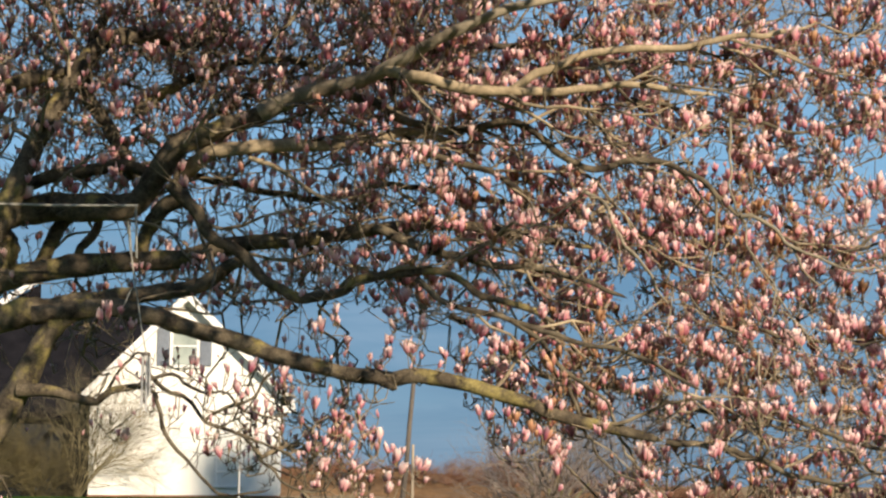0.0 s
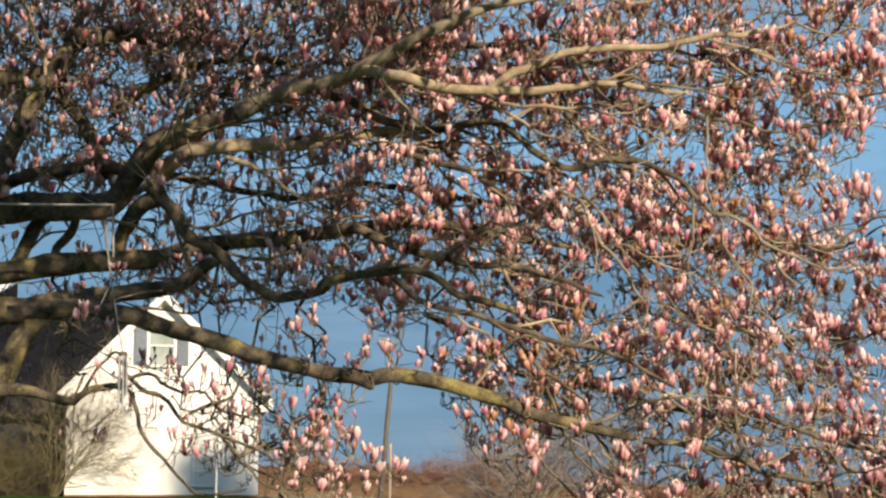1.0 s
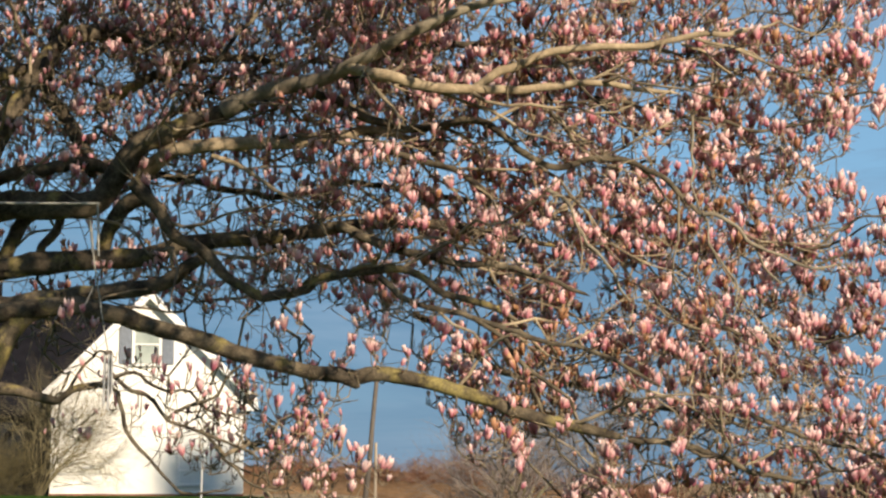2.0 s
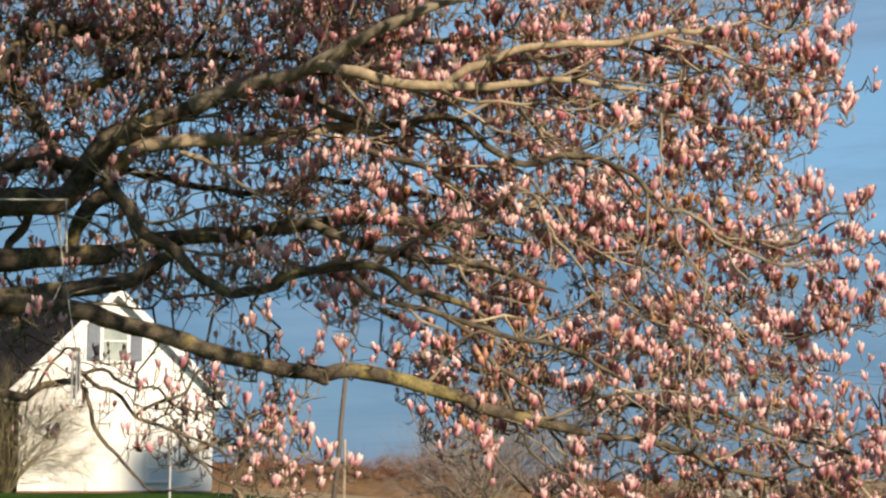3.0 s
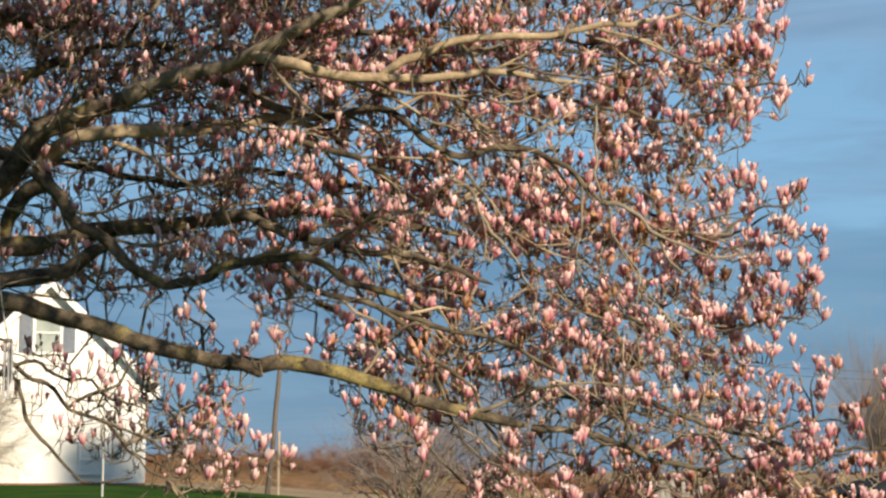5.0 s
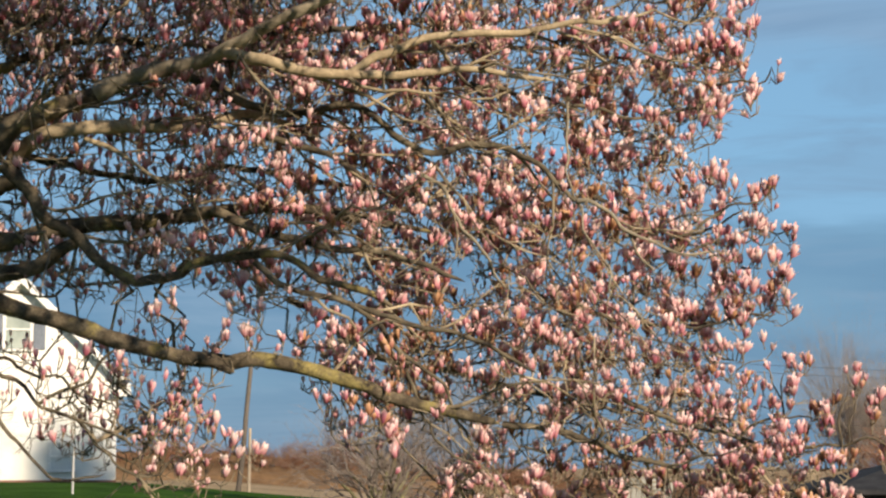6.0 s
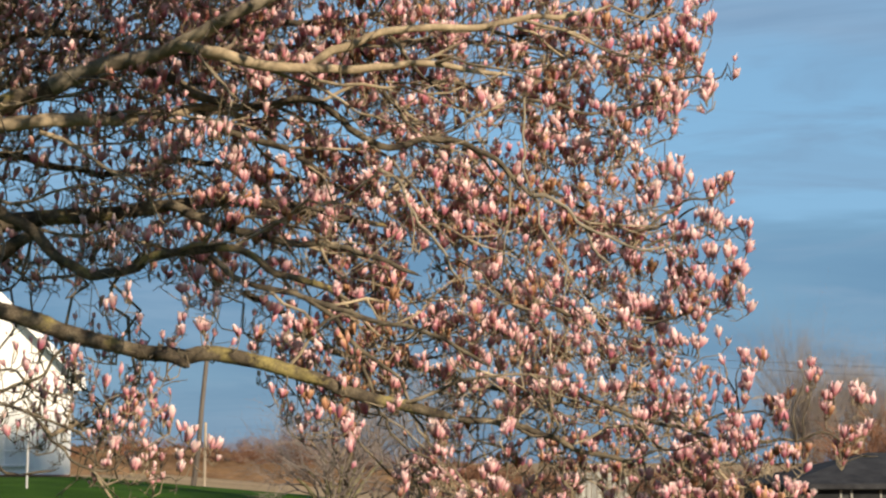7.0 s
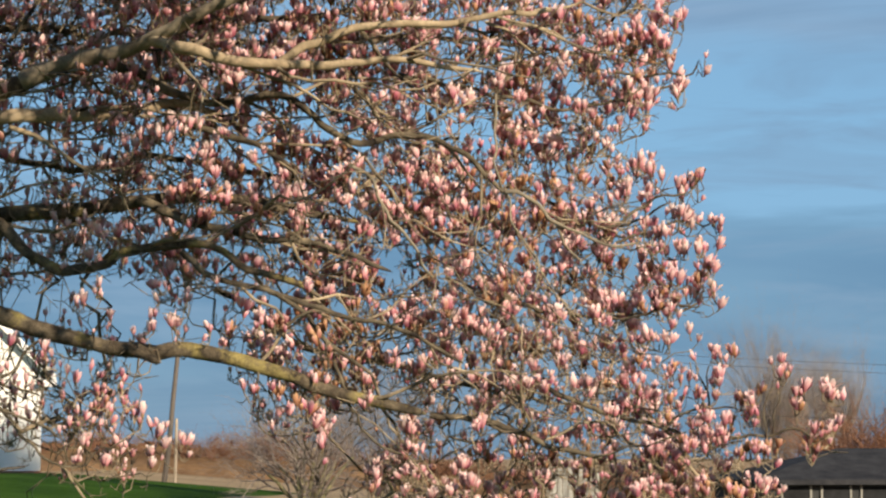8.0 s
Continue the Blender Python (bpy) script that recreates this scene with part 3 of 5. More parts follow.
limb(BARK, 0.035, 0.016, (-1.45, 10.35, 3.23), (-1.31, 10.34, 3.09), (-1.22, 10.33, 2.94), (-1.13, 10.32, 2.90), (-1.03, 10.31, 2.83), (-0.95, 10.29, 2.73), (-0.84, 10.28, 2.66), (-0.75, 10.27, 2.61), (-0.61, 10.26, 2.63), (-0.51, 10.25, 2.65), (-0.45, 10.24, 2.70), (-0.34, 10.23, 2.73), (-0.19, 10.22, 2.74), (-0.03, 10.21, 2.75), (0.09, 10.19, 2.71), (0.19, 10.18, 2.63), (0.31, 10.17, 2.60), (0.46, 10.16, 2.55), (0.60, 10.15, 2.46))  # sinuous limb
limb(DARK_BARK, 0.018, 0.010, (-0.13, 10.15, 2.71), (0.00, 10.12, 2.59), (0.19, 10.09, 2.53), (0.37, 10.06, 2.48), (0.57, 10.04, 2.41), (0.79, 10.01, 2.35), (1.05, 9.98, 2.27), (1.30, 9.95, 2.13))  # side limb
limb(BARK, 0.074, 0.020, (-2.60, 10.75, 2.69), (-2.36, 10.73, 2.77), (-2.11, 10.72, 2.81), (-1.80, 10.70, 2.85), (-1.49, 10.69, 2.86), (-1.24, 10.67, 2.92), (-1.03, 10.66, 2.96), (-0.72, 10.64, 2.98), (-0.44, 10.63, 3.02), (-0.20, 10.61, 3.04), (0.05, 10.60, 3.05), (0.29, 10.58, 3.02), (0.54, 10.57, 2.97), (0.81, 10.55, 2.92))  # middle limb
limb(BARK, 0.075, 0.060, (-2.54, 10.80, 3.12), (-2.39, 10.75, 2.93), (-2.47, 10.70, 2.67))  # linking limb
limb(BARK, 0.096, 0.040, (-2.65, 10.65, 3.04), (-2.22, 10.64, 3.13), (-1.88, 10.62, 3.14), (-1.68, 10.61, 3.16), (-1.58, 10.60, 3.28), (-1.46, 10.58, 3.45), (-1.33, 10.57, 3.52), (-1.18, 10.55, 3.58), (-1.03, 10.54, 3.63), (-0.93, 10.53, 3.67), (-0.80, 10.51, 3.73), (-0.63, 10.50, 3.77))  # main limb
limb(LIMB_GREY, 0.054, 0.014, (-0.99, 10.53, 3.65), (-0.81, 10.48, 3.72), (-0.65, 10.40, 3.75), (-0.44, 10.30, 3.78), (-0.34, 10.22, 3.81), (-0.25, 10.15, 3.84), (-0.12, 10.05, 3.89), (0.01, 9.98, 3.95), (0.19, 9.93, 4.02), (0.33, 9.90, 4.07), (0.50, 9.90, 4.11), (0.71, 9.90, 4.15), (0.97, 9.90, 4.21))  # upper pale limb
limb(YOUNG_LIT_BARK, 0.036, 0.012, (-0.31, 10.20, 3.82), (-0.21, 10.12, 3.78), (-0.08, 10.05, 3.74), (0.04, 10.02, 3.70), (0.19, 10.00, 3.67), (0.37, 10.00, 3.66), (0.62, 10.00, 3.66), (0.80, 10.00, 3.68), (0.92, 10.00, 3.70), (1.15, 10.00, 3.68), (1.29, 10.00, 3.66), (1.42, 10.00, 3.64))  # pale limb
limb(YOUNG_LIT_BARK, 0.024, 0.015, (0.35, 10.02, 3.66), (0.48, 10.00, 3.76), (0.58, 9.98, 3.80), (0.68, 9.98, 3.84), (0.80, 9.98, 3.87), (0.94, 9.98, 3.89), (1.12, 9.98, 3.89), (1.29, 9.98, 3.90), (1.41, 9.98, 3.93), (1.53, 9.98, 3.96), (1.64, 9.98, 3.96), (1.78, 9.98, 3.99))  # stub limb
limb(YOUNG_LIT_BARK, 0.010, 0.005, (1.43, 10.10, 3.95), (1.54, 10.07, 3.89), (1.64, 10.03, 3.79), (1.69, 10.00, 3.72))  # stub side twig
limb(YOUNG_LIT_BARK, 0.046, 0.022, (-1.45, 10.78, 3.31), (-1.38, 10.70, 3.38), (-1.27, 10.60, 3.44), (-1.05, 10.52, 3.46), (-0.81, 10.50, 3.47), (-0.56, 10.49, 3.47), (-0.38, 10.47, 3.51), (-0.17, 10.46, 3.53), (0.05, 10.45, 3.48))  # lit limb
limb(DARK_BARK, 0.027, 0.013, (-0.56, 10.45, 3.76), (-0.32, 10.42, 3.65), (-0.11, 10.39, 3.55), (0.14, 10.37, 3.53), (0.31, 10.34, 3.57), (0.49, 10.31, 3.50), (0.60, 10.28, 3.40), (0.67, 10.25, 3.34), (0.79, 10.22, 3.30), (0.89, 10.20, 3.32), (1.01, 10.17, 3.33), (1.12, 10.14, 3.32), (1.22, 10.11, 3.28), (1.33, 10.08, 3.23), (1.41, 10.06, 3.14), (1.49, 10.03, 3.05), (1.53, 10.00, 2.99))  # arched limb
limb(BARK, 0.070, 0.038, (-2.42, 10.45, 2.95), (-2.30, 10.52, 3.24), (-2.23, 10.60, 3.46), (-2.12, 10.67, 3.70), (-2.02, 10.75, 3.91), (-1.94, 10.82, 4.07), (-1.74, 10.90, 4.16), (-1.46, 10.97, 4.15), (-1.15, 11.05, 4.22))  # rising limb
limb(BARK, 0.040, 0.034, (-2.61, 10.75, 3.79), (-2.27, 10.75, 3.87), (-2.05, 10.75, 3.92))  # cross branch
limb(BARK, 0.041, 0.034, (-2.40, 10.85, 3.24), (-2.27, 10.82, 3.31), (-2.14, 10.78, 3.34), (-1.97, 10.75, 3.35), (-1.81, 10.72, 3.38), (-1.68, 10.68, 3.37), (-1.57, 10.65, 3.32))  # low fork
limb(BARK, 0.048, 0.040, (-1.39, 10.56, 3.20), (-1.52, 10.62, 3.13), (-1.61, 10.69, 3.02), (-1.66, 10.75, 2.89))  # linking limb
limb(BARK, 0.040, 0.036, (-2.00, 10.90, 3.17), (-2.09, 10.86, 3.11), (-2.16, 10.82, 2.99), (-2.22, 10.79, 2.84), (-2.33, 10.75, 2.74))  # linking limb
limb(BARK, 0.026, 0.024, (-1.94, 11.00, 3.18), (-1.94, 10.93, 3.07), (-2.01, 10.87, 2.95), (-2.03, 10.80, 2.84))  # linking limb
limb(BARK, 0.047, 0.032, (-1.72, 10.85, 3.36), (-1.80, 10.91, 3.51), (-1.91, 10.97, 3.68), (-2.04, 11.03, 3.87), (-2.02, 11.09, 4.11), (-1.94, 11.15, 4.36))  # brown branch
limb(BARK, 0.035, 0.017, (-1.73, 10.95, 3.73), (-1.47, 11.07, 3.94), (-1.19, 11.20, 4.07), (-0.97, 11.32, 4.11), (-0.68, 11.45, 4.10))  # upper dark
limb(DARK_BARK, 0.014, 0.008, (-1.07, 10.65, 3.89), (-0.92, 10.68, 4.12), (-0.80, 10.72, 4.28), (-0.71, 10.75, 4.46))  # whip
limb(DARK_BARK, 0.023, 0.011, (-0.16, 10.75, 4.00), (0.04, 10.69, 4.05), (0.29, 10.63, 4.05), (0.60, 10.57, 4.06), (0.87, 10.51, 4.08), (1.17, 10.45, 3.98))  # dark upper branch
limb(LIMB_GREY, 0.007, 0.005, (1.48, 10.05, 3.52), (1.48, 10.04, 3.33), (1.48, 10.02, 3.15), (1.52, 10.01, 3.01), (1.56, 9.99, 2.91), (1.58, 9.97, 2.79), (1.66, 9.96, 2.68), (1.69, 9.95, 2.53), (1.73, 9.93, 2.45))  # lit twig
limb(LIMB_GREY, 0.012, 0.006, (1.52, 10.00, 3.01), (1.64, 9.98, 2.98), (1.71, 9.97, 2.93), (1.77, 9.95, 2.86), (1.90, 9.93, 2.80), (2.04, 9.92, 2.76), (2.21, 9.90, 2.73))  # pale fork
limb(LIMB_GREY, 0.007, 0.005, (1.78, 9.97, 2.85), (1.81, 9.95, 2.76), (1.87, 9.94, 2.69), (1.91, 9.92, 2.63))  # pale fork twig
limb(DARK_BARK, 0.009, 0.005, (2.03, 10.10, 2.83), (2.11, 10.07, 2.86), (2.18, 10.04, 2.91), (2.28, 10.01, 2.97), (2.40, 9.98, 3.01), (2.49, 9.95, 3.03))  # edge twig
limb(DARK_BARK, 0.009, 0.005, (2.12, 10.10, 2.77), (2.29, 10.06, 2.84), (2.43, 10.02, 2.86), (2.55, 9.99, 2.84), (2.59, 9.95, 2.86))  # edge twig
limb(DARK_BARK, 0.008, 0.005, (2.08, 10.10, 2.39), (2.23, 10.06, 2.40), (2.37, 10.02, 2.43), (2.46, 9.99, 2.43), (2.54, 9.95, 2.45))  # edge twig
limb(DARK_BARK, 0.008, 0.005, (2.13, 10.10, 3.67), (2.24, 10.07, 3.64), (2.34, 10.04, 3.66), (2.44, 10.01, 3.65), (2.51, 9.98, 3.66), (2.54, 9.95, 3.72))  # edge twig
limb(BARK, 0.084, 0.053, (-2.45, 10.35, 1.77), (-2.32, 10.33, 1.97), (-2.22, 10.32, 2.12), (-2.13, 10.30, 2.28), (-2.05, 10.28, 2.43), (-1.94, 10.27, 2.53), (-1.80, 10.25, 2.57))  # trunk fork
limb(BARK, 0.036, 0.013, (-2.20, 10.25, 2.13), (-2.11, 10.24, 2.13), (-1.99, 10.22, 2.12), (-1.87, 10.21, 2.08), (-1.78, 10.19, 2.06), (-1.71, 10.18, 2.12), (-1.55, 10.16, 2.14), (-1.46, 10.15, 2.09))  # fork branch
limb(DARK_BARK, 0.012, 0.006, (-1.47, 10.15, 2.10), (-1.43, 10.14, 2.00), (-1.39, 10.12, 1.88), (-1.31, 10.11, 1.80), (-1.25, 10.09, 1.71), (-1.16, 10.08, 1.61), (-1.00, 10.06, 1.60), (-0.86, 10.05, 1.63))  # drooping branch
limb(DARK_BARK, 0.012, 0.006, (-1.51, 10.15, 2.18), (-1.33, 10.11, 2.08), (-1.20, 10.07, 1.98), (-1.04, 10.03, 1.91), (-0.86, 9.99, 1.83), (-0.71, 9.95, 1.75))  # drooping side branch
limb(DARK_BARK, 0.010, 0.006, (-1.54, 10.10, 2.14), (-1.39, 10.11, 2.21), (-1.25, 10.12, 2.13), (-1.11, 10.13, 2.10), (-0.99, 10.14, 2.00), (-0.82, 10.15, 1.97))  # wall branch
limb(DARK_BARK, 0.010, 0.006, (-1.21, 10.15, 1.98), (-1.10, 10.12, 2.04), (-0.96, 10.10, 2.10), (-0.90, 10.07, 2.21), (-0.81, 10.05, 2.27))  # wall branch
limb(DARK_BARK, 0.010, 0.006, (-1.05, 10.15, 1.91), (-0.96, 10.12, 1.84), (-0.87, 10.10, 1.73), (-0.75, 10.07, 1.64), (-0.63, 10.05, 1.62))  # wall branch
limb(DARK_BARK, 0.009, 0.006, (-1.72, 10.15, 2.13), (-1.64, 10.12, 2.27), (-1.54, 10.08, 2.33), (-1.46, 10.05, 2.27))  # wall branch
limb(DARK_BARK, 0.028, 0.011, (-0.36, 10.55, 3.02), (-0.25, 10.51, 2.98), (-0.13, 10.46, 2.91), (-0.01, 10.42, 2.87), (0.11, 10.37, 2.84), (0.26, 10.33, 2.80), (0.46, 10.28, 2.79), (0.64, 10.24, 2.73), (0.78, 10.19, 2.68), (0.95, 10.15, 2.60))  # mid dark branch
limb(DARK_BARK, 0.022, 0.013, (-0.21, 10.46, 3.50), (-0.04, 10.43, 3.40), (0.14, 10.41, 3.35), (0.31, 10.38, 3.28), (0.44, 10.35, 3.18))  # dark short branch
limb(DARK_BARK, 0.010, 0.006, (0.64, 10.20, 3.81), (0.74, 10.17, 3.69), (0.78, 10.15, 3.54), (0.87, 10.12, 3.43), (0.96, 10.10, 3.39))  # falling dark twig
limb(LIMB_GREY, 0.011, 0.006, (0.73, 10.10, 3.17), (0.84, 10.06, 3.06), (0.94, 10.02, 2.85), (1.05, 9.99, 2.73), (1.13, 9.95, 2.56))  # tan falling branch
limb(YOUNG_LIT_BARK, 0.017, 0.007, (-1.05, 10.55, 3.42), (-0.83, 10.48, 3.30), (-0.68, 10.42, 3.19), (-0.48, 10.35, 3.05))  # lit side branch
limb(DARK_BARK, 0.015, 0.007, (0.35, 10.05, 2.50), (0.51, 10.07, 2.36), (0.63, 10.09, 2.24), (0.76, 10.11, 2.14), (0.83, 10.14, 2.09), (0.89, 10.16, 1.98), (0.94, 10.18, 1.87), (1.00, 10.20, 1.72))  # falling branch
limb(DARK_BARK, 0.009, 0.005, (0.66, 10.10, 2.14), (0.70, 10.11, 1.99), (0.76, 10.12, 1.88), (0.86, 10.14, 1.74), (1.00, 10.15, 1.67))  # falling side branch
limb(DARK_BARK, 0.006, 0.004, (0.25, 10.10, 2.13), (0.26, 10.10, 1.99), (0.26, 10.10, 1.82), (0.35, 10.10, 1.78), (0.44, 10.10, 1.78))  # hanging twig
limb(DARK_BARK, 0.020, 0.012, (1.16, 10.30, 1.88), (1.37, 10.27, 1.86), (1.61, 10.24, 1.79), (1.76, 10.21, 1.73), (1.93, 10.18, 1.68), (2.07, 10.15, 1.64))  # end branch
limb(DARK_BARK, 0.014, 0.006, (1.76, 10.30, 2.01), (1.90, 10.27, 1.95), (2.05, 10.24, 1.91), (2.16, 10.21, 1.88), (2.28, 10.18, 1.83), (2.36, 10.15, 1.80), (2.46, 10.12, 1.78), (2.55, 10.10, 1.74), (2.61, 10.07, 1.77), (2.75, 10.04, 1.75), (2.89, 10.01, 1.77), (3.00, 9.98, 1.80), (3.13, 9.95, 1.76))  # low right branch
limb(DARK_BARK, 0.007, 0.004, (2.35, 10.10, 1.80), (2.45, 10.07, 1.87), (2.58, 10.05, 1.91), (2.72, 10.03, 1.91), (2.81, 10.00, 1.87))  # low right side branch
limb(DARK_BARK, 0.006, 0.004, (2.58, 10.05, 1.91), (2.58, 10.03, 2.00), (2.57, 10.02, 2.08), (2.60, 10.00, 2.15))  # upright twig
limb(DARK_BARK, 0.005, 0.003, (2.58, 10.05, 2.00), (2.53, 10.03, 2.09), (2.51, 10.00, 2.14))  # upright twig
limb(DARK_BARK, 0.005, 0.003, (2.88, 10.00, 1.77), (2.87, 10.00, 1.92), (2.89, 10.00, 2.00), (2.91, 10.00, 2.07))  # upright twig
limb(DARK_BARK, 0.005, 0.003, (2.91, 10.00, 1.78), (2.93, 9.98, 1.90), (2.94, 9.97, 2.03), (2.97, 9.95, 2.12))  # upright twig
limb(YOUNG_LIT_BARK, 0.009, 0.006, (2.31, 10.00, 1.68), (2.38, 9.98, 1.66), (2.44, 9.96, 1.61), (2.51, 9.94, 1.55), (2.59, 9.92, 1.52), (2.65, 9.90, 1.49))  # outer branch
limb(DARK_BARK, 0.014, 0.006, (1.00, 10.45, 3.72), (1.30, 10.43, 3.66), (1.61, 10.42, 3.59), (1.91, 10.40, 3.54), (2.16, 10.38, 3.57), (2.37, 10.37, 3.62), (2.58, 10.35, 3.73))  # high right branch
limb(DARK_BARK, 0.012, 0.006, (1.47, 10.55, 2.54), (1.70, 10.49, 2.47), (1.97, 10.43, 2.41), (2.23, 10.37, 2.41), (2.47, 10.31, 2.44), (2.65, 10.25, 2.48))  # right middle branch
limb(DARK_BARK, 0.012, 0.006, (1.62, 10.55, 3.13), (1.86, 10.47, 3.03), (2.09, 10.40, 2.90), (2.29, 10.32, 2.92), (2.45, 10.25, 3.03))  # edge branch
limb(DARK_BARK, 0.022, 0.012, (-1.61, 11.45, 3.49), (-1.21, 11.51, 3.40), (-0.75, 11.56, 3.34), (-0.28, 11.62, 3.42), (0.22, 11.68, 3.36), (0.73, 11.74, 3.27), (1.24, 11.79, 3.14), (1.76, 11.85, 2.88))  # back branch
limb(DARK_BARK, 0.022, 0.012, (-1.61, 11.45, 3.66), (-1.13, 11.60, 3.99), (-0.64, 11.75, 4.30), (-0.09, 11.90, 4.56), (0.40, 12.05, 4.77))  # back upper branch
limb(DARK_BARK, 0.021, 0.012, (0.05, 11.25, 2.61), (0.25, 11.35, 2.52), (0.55, 11.45, 2.30), (1.05, 11.55, 2.21), (1.55, 11.65, 2.09), (2.07, 11.75, 1.99))  # back lower branch
limb(DARK_BARK, 0.021, 0.010, (-0.61, 11.35, 3.98), (0.05, 11.45, 4.07), (0.72, 11.55, 4.13), (1.41, 11.65, 4.19), (2.10, 11.75, 4.14), (2.64, 11.85, 4.10))  # back top branch


def trunk():
    pts, s = spline([(-3.55, 11.3, -0.2), (-3.5, 11.25, 0.5), (-3.35, 11.1, 1.2), (-3.1, 10.95, 1.9), (-2.9, 10.9, 2.6), (-2.75, 10.9, 3.2)], 0.06)
    t = Tubes()
    t.add(pts, 0.34 - 0.18 * s + 0.12 * np.exp(-s * 9), 20, 0.2)
    ob = t.link("trunk", BARK, tree, "thick mossy trunk")
    ob.location = -tree.location


trunk()
# unseen limbs arching towards the viewer, added above the view to shade the crown
limb(BARK, 0.085, 0.025, (-3.3, 11.0, 2.9), (-3.2, 10.2, 3.9), (-2.7, 9.3, 4.6), (-1.4, 8.4, 4.7), (0.1, 7.6, 4.6), (1.2, 7.0, 4.4))
limb(BARK, 0.075, 0.03, (-3.3, 11.0, 3.0), (-3.0, 10.3, 4.3), (-1.5, 9.8, 4.75), (0.0, 9.5, 4.4), (1.0, 9.2, 4.5))
limb(BARK, 0.070, 0.03, (-1.9, 9.3, 4.4), (-1.3, 8.9, 4.3), (-0.6, 8.3, 4.15), (0.0, 7.4, 3.9), (0.3, 6.4, 3.6))
limb(BARK, 0.065, 0.03, (-2.6, 9.5, 4.3), (-2.0, 8.6, 4.1), (-1.3, 7.8, 3.95), (-0.6, 7.0, 3.75), (-0.1, 6.1, 3.5))
limb(BARK, 0.065, 0.03, (-2.5, 9.2, 4.4), (-1.7, 8.8, 4.2), (-0.9, 8.7, 4.1), (0.0, 8.5, 4.05), (0.8, 8.2, 4.0))
limb(BARK, 0.080, 0.025, (-3.3, 11.0, 3.0), (-3.1, 9.8, 4.2), (-2.5, 8.8, 4.5), (-1.9, 7.6, 4.3), (-1.4, 6.4, 4.0))
limb(BARK, 0.070, 0.025, (-3.2, 10.9, 3.4), (-2.8, 10.2, 4.6), (-0.9, 9.5, 4.95), (0.6, 9.0, 4.9), (1.8, 8.6, 4.7))

# an unseen low bough, added sunward over the head of the view for shade
SUNWARD = Vector((math.sin(radians(150)) * math.cos(radians(20)), math.cos(radians(150)) * math.cos(radians(20)), math.sin(radians(20))))
SHADE_BOUGH = [tuple(Vector(p) + SUNWARD * 5.3) for p in ((-1.35, 10.35, 2.70), (-0.96, 10.35, 2.65), (-0.55, 10.35, 2.60), (-0.16, 10.35, 2.65), (0.23, 10.35, 2.61))]
limb(BARK, 0.075, 0.03, (-2.5, 9.4, 4.45), (-1.6, 8.6, 4.75), (-0.6, 7.6, 4.7), *SHADE_BOUGH)
# a second unseen bough, added to shade the main limb
limb(BARK, 0.11, 0.06, (-3.4, 10.8, 4.5), (-2.3, 9.5, 4.8), *[tuple(Vector(p) + SUNWARD * 3.1) for p in ((-2.25, 10.63, 3.15), (-1.85, 10.6, 3.15), (-1.58, 10.58, 3.25), (-1.42, 10.56, 3.42))])

# how full the crown is: centre, half widths and fullness of thin or dense stretches, seen square on
THIN = [
    (-0.55, 2.42, 0.60, 0.18, 0.30), (0.14, 2.42, 0.27, 0.18, 0.45), (-0.04, 1.83, 0.42, 0.42, 0.015),
    (-1.39, 2.24, 0.58, 0.36, 0.17), (-1.62, 1.67, 0.62, 0.28, 0.01), (-2.19, 2.05, 0.35, 0.60, 0.03),
    (-2.07, 2.90, 0.60, 0.26, 0.30), (1.01, 2.67, 0.18, 0.12, 0.25), (-1.01, 2.88, 0.40, 0.15, 0.7),
    (0.68, 1.71, 0.30, 0.2, 0.15), (0.14, 1.43, 0.75, 0.33, 0.01), (-1.34, 1.41, 0.90, 0.33, 0.02),
]
DENSE = [(-0.65, 1.85, 0.26, 0.28, 0.45), (-0.59, 1.59, 0.24, 0.14, 0.5), (-0.31, 1.79, 0.12, 0.09, 0.3), (0.56, 1.86, 0.12, 0.10, 0.4)]
EDGE = [(2.93, 1.44), (2.84, 1.69), (2.69, 1.81), (2.49, 1.93), (2.35, 2.11), (2.38, 2.30), (2.45, 2.45), (2.51, 2.61),
        (2.39, 2.76), (2.31, 2.91), (2.36, 3.10), (2.33, 3.23), (2.34, 3.38), (2.39, 3.54), (2.45, 3.70), (2.50, 3.86), (2.58, 4.05), (2.60, 4.18), (2.48, 4.50), (1.94, 4.96)]
EDGE_Z, EDGE_X = [e[1] for e in EDGE], [e[0] for e in EDGE]


